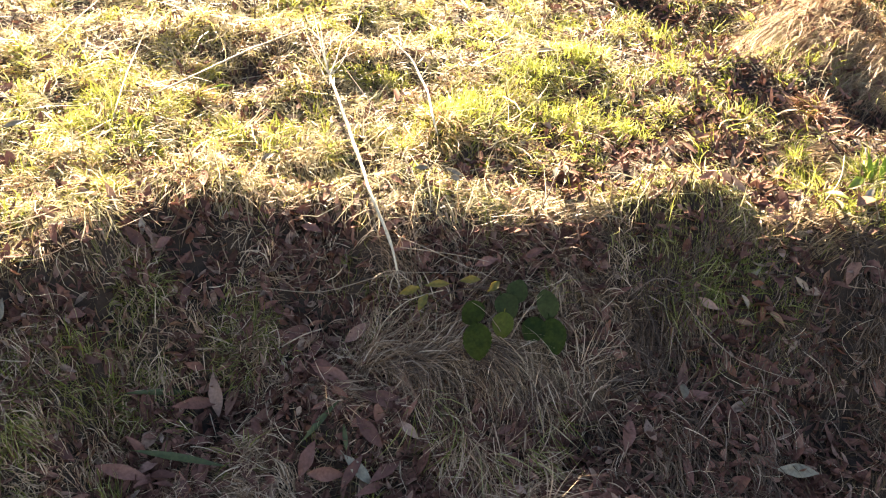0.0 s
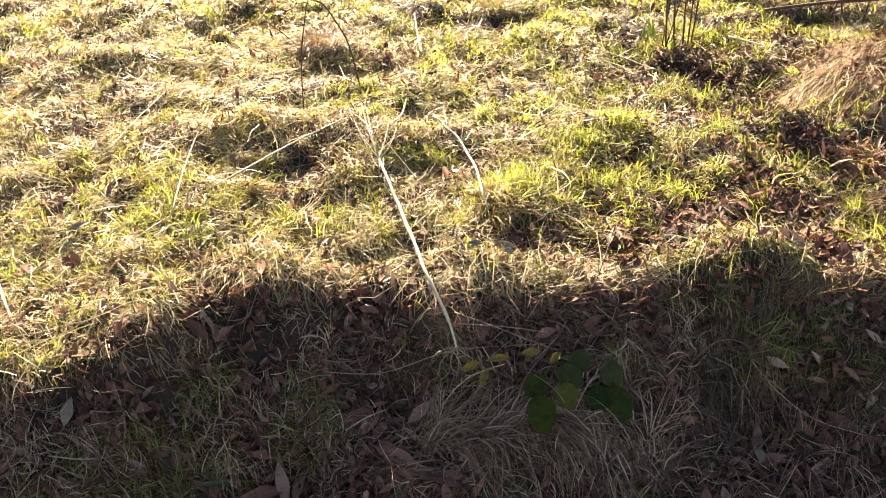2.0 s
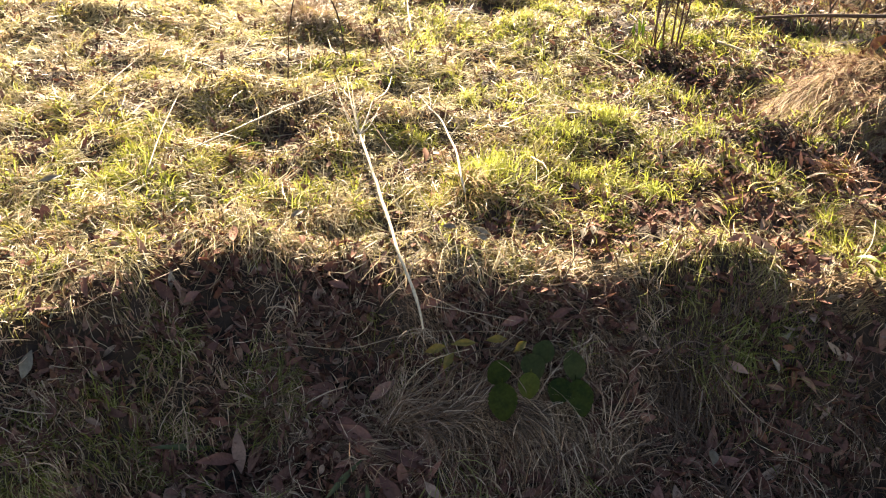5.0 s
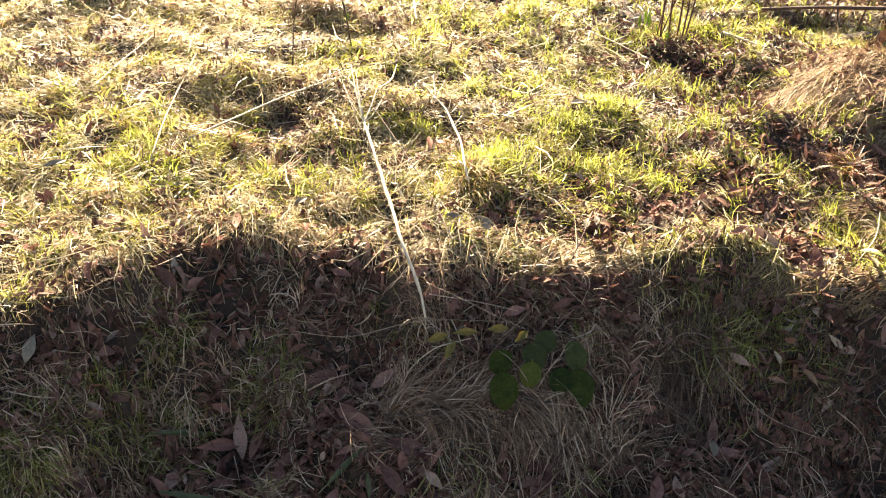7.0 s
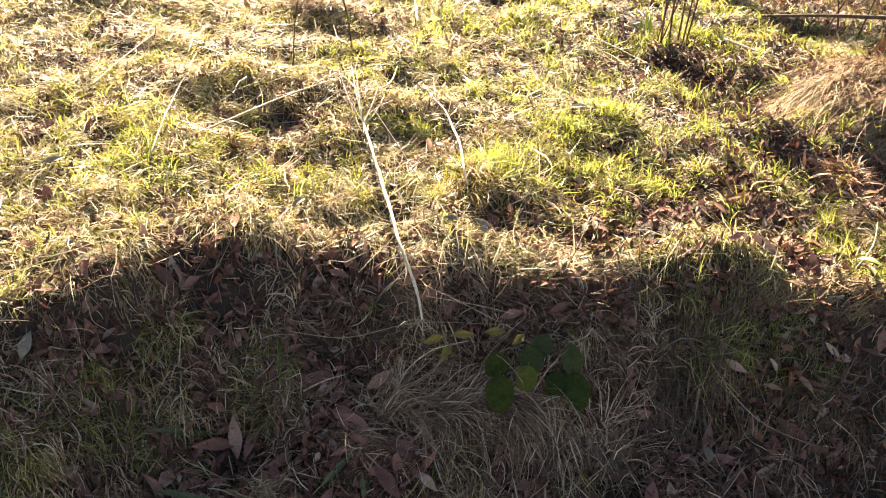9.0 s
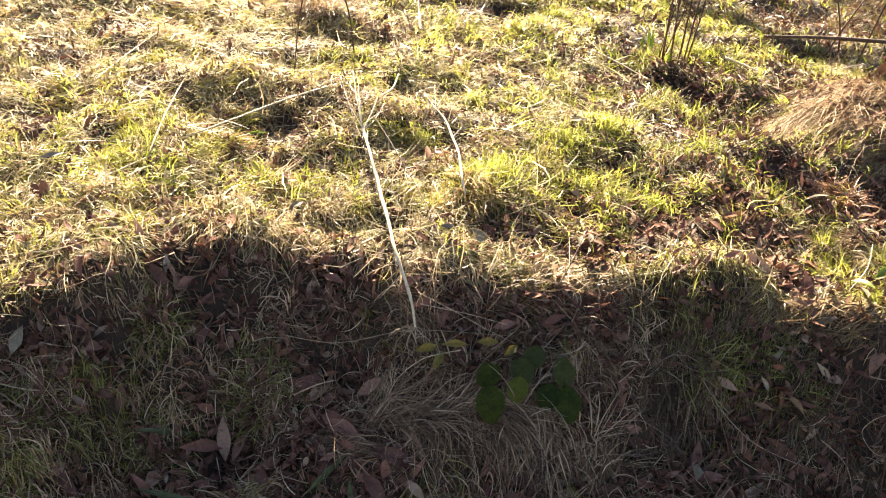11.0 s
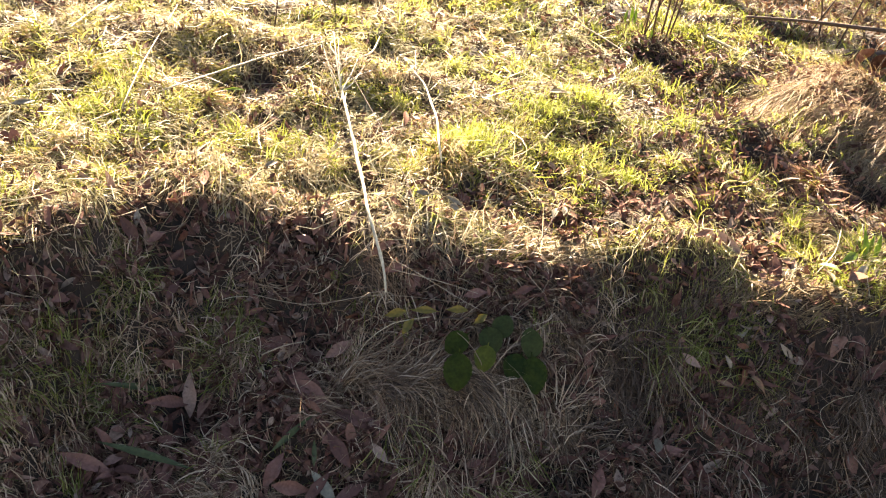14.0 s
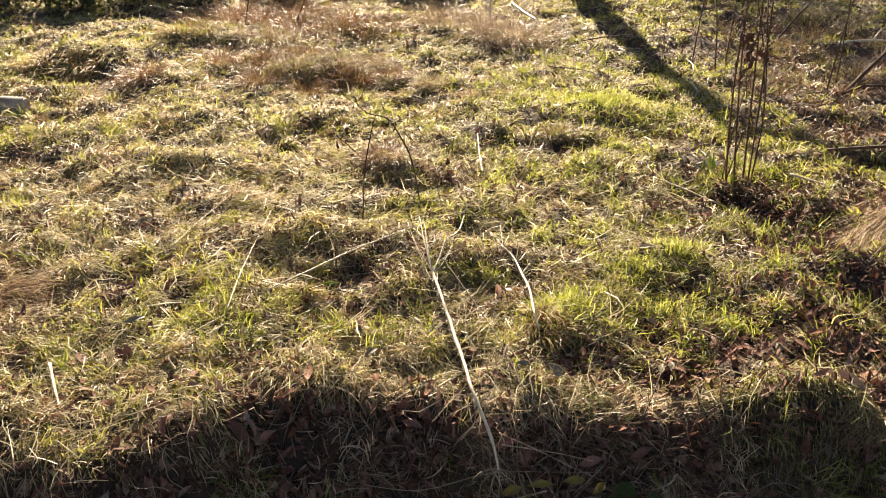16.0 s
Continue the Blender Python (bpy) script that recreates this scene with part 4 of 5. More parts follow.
for i, (kind, pts, rad, label) in enumerate(STICKS):
    pale = not ("dark" in label or "brown" in label)
    root = base_of("fallen_" + kind, pts[0][0], pts[0][1])
    # pale stems on the bank take the darker root colour to match its shade
    stem = limb("stem", root, pts, [rad, rad * 0.9, rad * 0.5], (STEM_STRAW if "bank" not in label else ROOT) if pale and kind == "twig" else PALE_STALK if pale else BROWN_STEM, "", 0.12, i + 1)
    if kind == "branch":
        a, b = Vector(pts[1]), Vector(pts[2])
        p = a.lerp(b, 0.3)
        limb("side_twig", root, [p, p + Vector((0.05, 0.04, 0.06)), p + Vector((0.13, 0.06, 0.08))], [rad * 0.5, rad * 0.35, rad * 0.15], PALE_STALK if pale else BROWN_STEM, "", 0.1, i + 40, parent=stem)
    tagged(root, label, kind, "loose sticks")

# long single straws on the bank and along the brow
STRAW_SHAPES = []
for k in range(12):
    q = random.Random(k)
    pts, a = [Vector((0, 0, 0))], 0.0
    for s in range(6):
        a += q.gauss((0, 0.3, -0.3, 0.45)[k % 4], 0.3)
        pts.append(pts[-1] + Vector((math.cos(a), math.sin(a), q.gauss(0.0, 0.15))) * 0.04)
    me = tube("loose_straw", pts, [0.0011, 0.0008, 0.0004], 4, 0.05, k)
    me.materials.append(STEM_STRAW)
    STRAW_SHAPES.append(me)
for _ in range(280):
    y = draw.uniform(1.0, 1.68)
    x = draw.uniform(-1, 1) * (0.5 * y + 0.3)
    if 0.0 < x < 0.45 and y > 1.55:
        continue
    ob = new("loose_straw", draw.choice(STRAW_SHAPES))
    ob.matrix_world = on_slope(x, y, draw.uniform(0.010, 0.022), draw.uniform(0, 6.283), draw.gauss(0, 0.10), draw.gauss(0, 0.10), draw.uniform(0.35, 0.8))
    tagged(ob, "single pale dry grass stem lying loose", "straw", "loose straws")


# ---- tussocks ----
def tussock(x, y, r, tall, n, material, label, way=None, green=0.0, wide=0.0035, kind="grass_tussock", upright=1.0, bend=0.0):
    """A clump of blades leaning outwards, or all combed one way; some green ones as a part."""
    o = (x, y, float(height(x, y)))

    def clump(name, m):
        a, d = rng.uniform(0, 6.283, m), np.sqrt(rng.rand(m)) * r
        head = a + rng.normal(0, 1.1, m) if way is None else way + rng.normal(0, 0.3, m)
        lift = np.clip(rng.normal(1.25 * upright, 0.28, m) - 0.5 * d / r, 0.1, 1.5)
        return blade_mesh(name, x + d * np.cos(a), y + d * np.sin(a), head, rng.uniform(0.6 if way else 0.3, 1.25, m) * tall * (1 + 0.5 * value_noise(x + d * np.cos(a), y + d * np.sin(a), r * 0.6, 4.1)), rng.uniform(0.6, 1.3, m) * wide, lift,
                          rng.uniform(0.7, 2.0, m), rng.normal(bend, 0.35, m), 4, 0.0, o, lie=way is not None)

    ob = link(kind, clump("grass_tussock", n), material, None, o)
    if green:
        tagged(link("fresh_growth", clump("fresh_growth", int(n * green)), GREEN, ob), "fresh green blades", kind="stuff")
    return tagged(ob, label, "grass tussock", "tussocks")


DOWN = -1.57
tussock(0.70, 1.92, 0.19, 0.045, 1500, TURF, "low green and straw grass hummock on the brow", DOWN, 0.2, 0.0018, upright=0.7)
tussock(1.50, 3.02, 0.34, 0.22, 5200, HAY, "large combed-over tawny straw tussock", -2.55, 0.02, 0.0024, upright=0.42, bend=0.3)
tussock(1.48, 2.74, 0.17, 0.17, 1500, RUSSET, "brown hay hanging from the foot of a large tussock", -2.4, 0, 0.0024, upright=0.35)
tussock(1.17, 2.18, 0.08, 0.12, 420, HAY, "small combed-over hay tuft among dead leaves", 3.05, 0.05, 0.0024, upright=0.4)
for x, y, way in ((0.86, 1.90, -2.6), (0.93, 1.885, -2.7), (1.00, 1.865, -2.9), (1.08, 1.85, -3.0)):
    tussock(x, y, 0.06, 0.09, 240, HAY, "pale straw combed along the brow", way, 0.05, 0.0022, upright=0.35)
tussock(-1.56, 2.38, 0.17, 0.16, 2200, HAY, "combed-over pale hay tussock in the meadow", 0.15, 0.04, 0.0024, upright=0.4)
tussock(1.17, 2.45, 0.05, 0.09, 240, BRACKEN, "small upright russet grass clump among leaves", None, 0, 0.003)
tussock(0.07, 2.25, 0.08, 0.08, 260, TAWNY, "small straw tuft at the foot of a dead stalk", -1.3, 0.1, 0.0028, upright=0.8)
tussock(-0.68, 2.82, 0.24, 0.08, 500, STRAW, "straw-coloured dry grass hummock above a hollow", -1.7, 0.15, 0.003, upright=0.75)
tussock(-0.42, 2.78, 0.20, 0.07, 380, STRAW, "straw-coloured dry grass hummock above a hollow", -1.5, 0.15, 0.003, upright=0.75)
tussock(-0.50, 2.04, 0.17, 0.07, 600, STRAW, "dry straw hummock on the brow", DOWN, 0.2, 0.0028, upright=0.8)
tussock(-0.56, 3.54, 0.085, 0.105, 2200, RUSSET, "brown dry grass tussock in the meadow", None, 0, 0.0022)
tussock(0.16, 3.98, 0.068, 0.072, 1250, RUSSET, "grey-green dry grass tussock in the meadow", None, 0.4, 0.0022)
tussock(-0.49, 4.78, 0.093, 0.094, 1500, RUSSET, "brown dry grass tussock in the meadow", None, 0.2, 0.0022)
tussock(-1.27, 4.84, 0.128, 0.086, 1375, RUSSET, "brown dry grass tussock in the meadow", None, 0.3, 0.0022)
tussock(-1.02, 5.00, 0.111, 0.108, 1250, RUSSET, "brown dry grass tussock in the meadow", None, 0.1, 0.0022)
tussock(-2.06, 4.72, 0.08, 0.17, 1700, BRACKEN, "reddish-brown upright dry grass tussock beside a hollow", None, 0.03, 0.0026)
for x, y, r, tall in ((-1.42, 4.72, 0.10, 0.13), (-1.12, 4.62, 0.11, 0.12), (-0.92, 4.78, 0.10, 0.13), (-1.50, 5.05, 0.12, 0.15), (-1.30, 5.25, 0.12, 0.17), (-0.72, 4.95, 0.10, 0.12), (-1.75, 5.1, 0.11, 0.14)):
    tussock(x, y, r, tall, 900, BRACKEN, "dark brown withered grass tussock in the meadow", None, 0.05, 0.0026)
tussock(-0.86, 5.12, 0.102, 0.115, 1125, RUSSET, "brown dry grass tussock in the meadow", None, 0.1, 0.0022)
tussock(-2.15, 5.65, 0.18, 0.12, 600, TAWNY, "tawny dry grass tussock in the meadow", None, 0.3, 0.0045)
tussock(-0.15, 4.62, 0.119, 0.065, 1125, RUSSET, "brown dry grass tussock in the meadow", None, 0.3, 0.0022)
tussock(-2.55, 4.98, 0.16, 0.12, 700, TAWNY, "straw tussock overhanging a dark hollow", DOWN, 0.2, 0.004, upright=0.8)
tussock(-2.85, 5.05, 0.16, 0.12, 600, TAWNY, "straw tussock overhanging a dark hollow", DOWN, 0.2, 0.004, upright=0.8)
tussock(0.30, 5.35, 0.111, 0.079, 625, RUSSET, "brown dry grass tussock in the meadow", None, 0.3, 0.0022)
tussock(0.80, 4.75, 0.16, 0.07, 400, STRAW, "low straw tussock in the meadow", None, 0.4, 0.004)
tussock(-2.05, 6.2, 0.30, 0.22, 1200, BRACKEN, "orange dead bracken clump at the meadow edge", None, 0, 0.0030, "bracken_clump")
tussock(-1.05, 6.0, 0.26, 0.20, 1100, BRACKEN, "orange dead bracken clump at the meadow edge", None, 0.05, 0.0030, "bracken_clump")
tussock(-1.6, 5.75, 0.24, 0.16, 900, RUSSET, "brown dead bracken clump in the meadow", None, 0.15, 0.0030, "bracken_clump")
tussock(-1.75, 6.45, 0.32, 0.26, 1600, BRACKEN, "orange dead bracken clump at the meadow edge", None, 0, 0.0030, "bracken_clump")
tussock(-1.35, 6.1, 0.28, 0.22, 1300, BRACKEN, "orange dead bracken clump at the meadow edge", None, 0, 0.0030, "bracken_clump")
tussock(-0.55, 6.35, 0.28, 0.24, 1000, RUSSET, "brown dead bracken clump at the meadow edge", None, 0, 0.0030, "bracken_clump")
tussock(-0.10, 6.0, 0.30, 0.22, 1500, RUSSET, "brown dead bracken clump at the meadow edge", None, 0, 0.0030, "bracken_clump")
tussock(1.95, 6.6, 0.32, 0.19, 900, RUSSET, "brown dead bracken clump at the meadow edge", None, 0.2, 0.0030, "bracken_clump")
tussock(2.4, 5.9, 0.28, 0.15, 800, RUSSET, "tawny dead bracken clump at the meadow edge", None, 0.1, 0.0030, "bracken_clump")
tussock(1.45, 4.95, 0.17, 0.086, 750, RUSSET, "brown dry grass tussock in scrub", None, 0.2, 0.0022)
tussock(1.85, 5.25, 0.204, 0.108, 875, RUSSET, "brown dry grass tussock in scrub", None, 0.1, 0.0022)
tussock(2.05, 4.65, 0.204, 0.101, 875, RUSSET, "brown dry grass tussock in scrub", None, 0.1, 0.0022)
tussock(1.62, 5.75, 0.204, 0.101, 875, RUSSET, "brown dry grass tussock in scrub", None, 0.2, 0.0022)
tussock(1.75, 4.15, 0.136, 0.072, 500, RUSSET, "brown dry grass tussock in scrub", None, 0.3, 0.0022)
tussock(0.90, 3.38, 0.068, 0.058, 150, RUSSET, "brown withered tuft at the foot of dead stems", None, 0.2, 0.0022)
# patches of short bright grass
for cx, cy, rx, ry, n, long in ((0.36, 4.42, 0.40, 0.30, 5200, 1.0), (0.127, 2.35, 0.13, 0.09, 800, 0.9), (0.345, 2.58, 0.14, 0.09, 800, 0.9), (0.41, 2.37, 0.10, 0.06, 500, 0.8), (0.60, 2.31, 0.09, 0.06, 400, 0.8), (-0.10, 2.54, 0.10, 0.07, 380, 0.9), (0.50, 2.66, 0.12, 0.08, 500, 0.9)):
    a, d = rng.uniform(0, 6.283, n), np.abs(rng.normal(0, 0.5, n)) * (1 + 0.3 * np.sin(3 * rng.rand(n)))
    x, y = cx + rx * d * np.cos(a), cy + ry * d * np.sin(a)
    me = blade_mesh("lime_grass", x, y, rng.uniform(0, 6.283, n), rng.uniform(0.02, 0.045, n) * long, rng.uniform(0.002, 0.004, n) * (1.0 if cy > 3 else 0.75), rng.uniform(0.4, 1.4, n), rng.uniform(0, 1, n), rng.normal(0, 0.5, n), 2, rng.rand(n) * 0.03)
    tagged(link("lime_grass", me, LIME), "patch of short bright lime-green grass", "grass", kind="stuff")
# bleached straw matted along the brow
for x, y, r, n, way in ((-0.593, 2.118, 0.10, 340, -1.9), (-0.468, 2.166, 0.10, 300, -1.2), (-0.273, 2.107, 0.09, 320, -1.5), (-0.215, 2.03, 0.06, 200, -1.4), (-0.713, 2.027, 0.10, 340, -2.4), (-0.846, 1.997, 0.10, 320, -0.6), (-0.965, 2.009, 0.10, 300, -1.0),
                        (0.012, 1.955, 0.07, 240, -0.4), (0.144, 1.978, 0.07, 260, -0.2), (0.247, 1.965, 0.07, 260, 0.1), (0.347, 1.945, 0.07, 240, -0.3), (0.44, 1.945, 0.06, 200, -0.2), (-0.88, 1.75, 0.08, 200, 0.4)):
    tussock(x, y, r, 0.085, n, STRAW, "bleached straw matted along the brow", way, 0.06, 0.0024, upright=0.35, bend=0.5)
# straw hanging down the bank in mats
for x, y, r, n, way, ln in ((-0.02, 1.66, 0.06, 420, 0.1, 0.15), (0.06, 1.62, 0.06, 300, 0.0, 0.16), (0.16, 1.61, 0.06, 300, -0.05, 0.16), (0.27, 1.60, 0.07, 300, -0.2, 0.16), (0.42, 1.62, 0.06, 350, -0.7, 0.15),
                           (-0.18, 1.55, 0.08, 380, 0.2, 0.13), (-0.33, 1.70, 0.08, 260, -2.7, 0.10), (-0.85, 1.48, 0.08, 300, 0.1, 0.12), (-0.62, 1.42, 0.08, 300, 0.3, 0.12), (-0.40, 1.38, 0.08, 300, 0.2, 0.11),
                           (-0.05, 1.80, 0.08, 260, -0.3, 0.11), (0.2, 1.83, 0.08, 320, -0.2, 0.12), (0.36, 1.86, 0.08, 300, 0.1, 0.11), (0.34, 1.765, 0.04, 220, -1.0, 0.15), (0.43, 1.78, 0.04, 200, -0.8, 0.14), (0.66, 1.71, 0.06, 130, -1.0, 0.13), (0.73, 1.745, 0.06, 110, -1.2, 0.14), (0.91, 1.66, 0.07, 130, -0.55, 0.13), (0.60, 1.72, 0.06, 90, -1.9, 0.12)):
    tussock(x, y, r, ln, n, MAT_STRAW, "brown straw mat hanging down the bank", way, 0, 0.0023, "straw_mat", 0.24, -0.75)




def overhang(a, b, wisps, per, material, label):
    """A mat of long straws that start along a line, sweep sideways and arch down the bank in wisps."""
    n = wisps * per
    s = np.repeat(rng.rand(wisps), per) + rng.normal(0, 0.04, n)
    way = np.repeat(rng.normal(0.25, 0.45, wisps), per) + rng.normal(0, 0.22, n) - 0.25 * s
    ln = np.repeat(rng.uniform(0.10, 0.26, wisps), per) * rng.uniform(0.5, 1.15, n)
    x, y = a[0] + (b[0] - a[0]) * s + rng.normal(0, 0.012, n), a[1] + (b[1] - a[1]) * s + rng.normal(0, 0.016, n)
    turn, arch, layer = np.repeat(rng.normal(0.75, 0.45, wisps), per) + rng.normal(0, 0.3, n), rng.uniform(0.005, 0.045, n), rng.uniform(0.006, 0.04, n)
    wide, roll = rng.uniform(0.0009, 0.0018, n), rng.uniform(-0.9, 0.9, n)
    o = (a[0], a[1], float(height(*a)))
    rows = []
    for k in range(8):
        u = k / 7
        head = way - turn * 1.6 * u * u + rng.normal(0, 0.16, n)
        if k:
            x, y = x + np.cos(head) * ln / 7, y + np.sin(head) * ln / 7
        z = height(x, y) + layer * (1 - 0.6 * u) + arch * 4 * u * (1 - u)
        w = wide * (1.0 - 0.75 * u)
        side = np.stack([-np.sin(head) * np.cos(roll), np.cos(head) * np.cos(roll), np.sin(roll)], -1) * w[:, None]
        mid = np.stack([x, y, z], -1) - o
        rows += [mid - side, mid + side]
    q = np.concatenate([np.arange(n)[:, None] * 16 + np.array([2 * k, 2 * k + 1, 2 * k + 3, 2 * k + 2]) for k in range(7)])
    ob = link("straw_mat", raw_mesh("straw_mat", np.stack(rows, 1).reshape(-1, 3), [q]), material, None, o)
    return tagged(ob, label, "grass tussock", "tussocks")


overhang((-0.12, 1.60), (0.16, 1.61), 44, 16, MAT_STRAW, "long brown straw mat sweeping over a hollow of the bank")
overhang((-0.08, 1.585), (0.22, 1.60), 30, 14, SHADE_STRAW, "dark brown straw mat over a hollow of the bank, shade in its colour")

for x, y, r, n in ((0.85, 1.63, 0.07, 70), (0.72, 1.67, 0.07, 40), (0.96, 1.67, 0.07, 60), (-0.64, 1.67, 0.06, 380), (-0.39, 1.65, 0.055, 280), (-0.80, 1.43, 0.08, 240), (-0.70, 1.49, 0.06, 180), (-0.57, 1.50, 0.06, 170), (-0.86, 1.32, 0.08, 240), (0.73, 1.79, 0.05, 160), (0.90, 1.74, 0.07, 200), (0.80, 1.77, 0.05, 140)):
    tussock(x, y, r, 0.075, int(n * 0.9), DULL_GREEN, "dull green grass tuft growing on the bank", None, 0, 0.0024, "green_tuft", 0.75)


# ---- standing plants ----
dock = base_of("dead_dock_stems", 0.82, 3.46)
for k, pts in enumerate((((0.785, 3.46, 0.0), (0.765, 3.45, 0.408), (0.775, 3.45, 0.75), (0.78, 3.46, 1.0)), ((0.815, 3.45, 0.0), (0.785, 3.45, 0.40), (0.77, 3.44, 0.7)),
                         ((0.848, 3.45, -0.01), (0.835, 3.45, 0.41), (0.825, 3.45, 0.75), (0.82, 3.45, 1.05)),
                         ((0.863, 3.44, -0.02), (0.868, 3.45, 0.324), (0.862, 3.45, 0.72), (0.86, 3.45, 0.95)), ((0.877, 3.46, -0.01), (0.888, 3.45, 0.30), (0.845, 3.46, 0.72)))):
    stem = limb("stem", dock, pts, [0.0038, 0.0032, 0.0022], DOCK, "ribbed reddish-brown dead stem", 0.10, k + 3)
    q = random.Random(k + 70)
    for _ in range(4):
        p = Vector(pts[0]).lerp(Vector(pts[1]), q.uniform(0.3, 1.0))
        limb("side_twig", dock, [p, p + Vector((q.gauss(0, 0.02), q.gauss(0, 0.02), 0.05)), p + Vector((q.gauss(0, 0.04), q.gauss(0, 0.04), 0.10))], [0.0016, 0.0012, 0.0006], DOCK, "", 0.1, k, 5, stem)
    if k in (0, 2, 3):
        bm = bmesh.new()
        q = random.Random(k)
        top, low = Vector(pts[-1]) - dock.location, Vector(pts[1]) - dock.location
        for _ in range(240):
            c = low.lerp(top, q.uniform(0.25, 1.0)) + Vector((q.gauss(0, 0.012), q.gauss(0, 0.012), 0))
            bmesh.ops.create_icosphere(bm, subdivisions=1, radius=q.uniform(0.0025, 0.005), matrix=Matrix.Translation(c))
        me = bpy.data.meshes.new("seed_head")
        bm.to_mesh(me)
        bm.free()
        ob = link("seed_head", me, SEED, stem)
        tagged(ob, "dark reddish dry seed head", kind="stuff")
q = random.Random(33)
for k in range(3):
    a = Vector((0.82 + q.gauss(0, 0.035), 3.46 + q.gauss(0, 0.02), 0.0))
    b = a + Vector((q.gauss(0.0, 0.06), q.gauss(0, 0.03), q.uniform(0.25, 0.6)))
    limb("stem", dock, [a, a.lerp(b, 0.5) + Vector((q.gauss(0, 0.02), 0, 0)), b], [0.0022, 0.0018, 0.0010], DOCK, "thin bent dead stem", 0.1, k + 50)
for k, (x, y, ln, a) in enumerate(((0.74, 3.58, 0.10, 0.4), (0.72, 3.56, 0.085, -0.5), (0.755, 3.57, 0.09, 0.1), (0.775, 3.50, 0.06, 0.6), (0.805, 3.42, 0.06, -0.3))):
    ob = link("leaf", leaf_mesh("leaf", ln * 0.75, ln * 0.16, 0.3, 0.9, 0.2), FRESH, dock)
    ob.matrix_local = Matrix.Translation(Vector((x, y, float(height(x, y)) + 0.01)) - dock.location) @ Euler((1.15, a * 0.5, a)).to_matrix().to_4x4()
    ob["label"] = "bright green fresh leaf at the foot"
q = random.Random(21)
for k in range(16):
    p = Vector((0.805, 3.45, 0.52)) + Vector((q.gauss(0, 0.022), q.gauss(0, 0.02), q.gauss(0, 0.045))) - dock.location
    ln = q.uniform(0.035, 0.07)
    ob = link("withered_leaf", leaf_mesh("withered_leaf", ln, ln * 0.45, 0.6, 1.2, q.uniform(-1, 1)), SEED, dock)
    ob.matrix_local = Matrix.Translation(p) @ Euler((q.uniform(-2.2, -0.8), q.gauss(0, 0.5), q.uniform(0, 6.283))).to_matrix().to_4x4()
    ob["label"] = "crumpled dark red-brown leaf"
tagged(dock, "clump of tall reddish-brown dead dock stems standing in grass", "dead plant")


def thin_plant(name, label, stems, rad, leaves=()):
    root = base_of(name, stems[0][0][0], stems[0][0][1])
    for k, pts in enumerate(stems):
        limb("stem", root, pts, [rad, rad * 0.85, rad * 0.5], BROWN_STEM, "", 0.08, k + 20)
    for x, y, z, ln, a, mat in leaves:
        ob = link("leaf", leaf_mesh("leaf", ln, ln * 0.5, 0.2, 0.5), mat, root)
        ob.matrix_local = Matrix.Translation(Vector((x, y, z)) - root.location) @ Euler((0.8, 0.2, a)).to_matrix().to_4x4()
    return tagged(root, label, "dead plant", "thin standing stems")


thin_plant("arching_cane", "thin brown upright cane standing in the meadow", [[(-0.552, 2.92, 0.0), (-0.545, 2.95, 0.19), (-0.515, 2.95, 0.345), (-0.50, 2.97, 0.40)]], 0.0026)
thin_plant("arching_cane", "thin brown arching cane with a few green leaves", [[(-0.372, 3.12, 0.0), (-0.412, 3.20, 0.15), (-0.452, 3.20, 0.24), (-0.50, 3.20, 0.31), (-0.575, 3.20, 0.33), (-0.63, 3.2, 0.39)]], 0.003,
           [(-0.40, 3.19, 0.10, 0.03, 0.3, FRESH), (-0.45, 3.2, 0.24, 0.025, 2.0, BRAMBLE), (-0.61, 3.2, 0.37, 0.03, 1.2, BRAMBLE), (-0.42, 3.2, 0.17, 0.02, -1.5, PALE_LEAF)])
thin_plant("arching_cane", "dry grey twig leaning over grass", [[(-0.61, 3.50, 0.0), (-0.715, 3.57, 0.07), (-0.80, 3.6, 0.125)], [(-0.63, 3.52, 0.02), (-0.70, 3.55, 0.02), (-0.76, 3.6, 0.03)]], 0.003)
for x, y, tall, lean in ((0.94, 5.4, 0.55, 0.02), (1.06, 5.3, 0.5, -0.02), (1.12, 5.35, 0.45, 0.01), (1.53, 4.8, 0.6, 0.03), (1.67, 5.1, 0.6, 0.0), (1.25, 4.9, 0.5, -0.04), (1.5, 3.75, 0.35, 0.05), (1.56, 3.72, 0.30, -0.04), (1.63, 3.7, 0.35, 0.02), (-1.9, 6.1, 0.4, 0.05), (-1.55, 6.0, 0.45, 0.1)):
    z = float(height(x, y))
    thin_plant("withered_plant", "thin reddish dead stem standing in scrub", [[(x, y, z), (x + lean, y, z + tall * 0.5), (x + lean * 2.5, y + 0.02, z + tall)]], 0.0045)
BROWN_LEAVES = base_of("withered_dock", 1.62, 3.35)
for k, (dx, dy, dz, a, ln) in enumerate(((0, 0, 0.16, 0.2, 0.11), (0.06, 0.01, 0.14, -0.4, 0.12), (0.10, 0, 0.10, 0.6, 0.10), (-0.04, 0.03, 0.10, 1.0, 0.09))):
    ob = link("leaf", leaf_mesh("leaf", ln, ln * 0.5, 0.5, 0.9, 0.8), DEADLEAF, BROWN_LEAVES)
    ob.matrix_local = Matrix.Translation((dx, dy, dz)) @ Euler((-1.2, 0.3, a)).to_matrix().to_4x4()
    limb("stem", BROWN_LEAVES, [(1.62 + dx * 0.4, 3.35, 0.0), (1.62 + dx, 3.35 + dy, 0.01 + dz)], [0.004, 0.002], BROWN_STEM, "", 0.1, k)
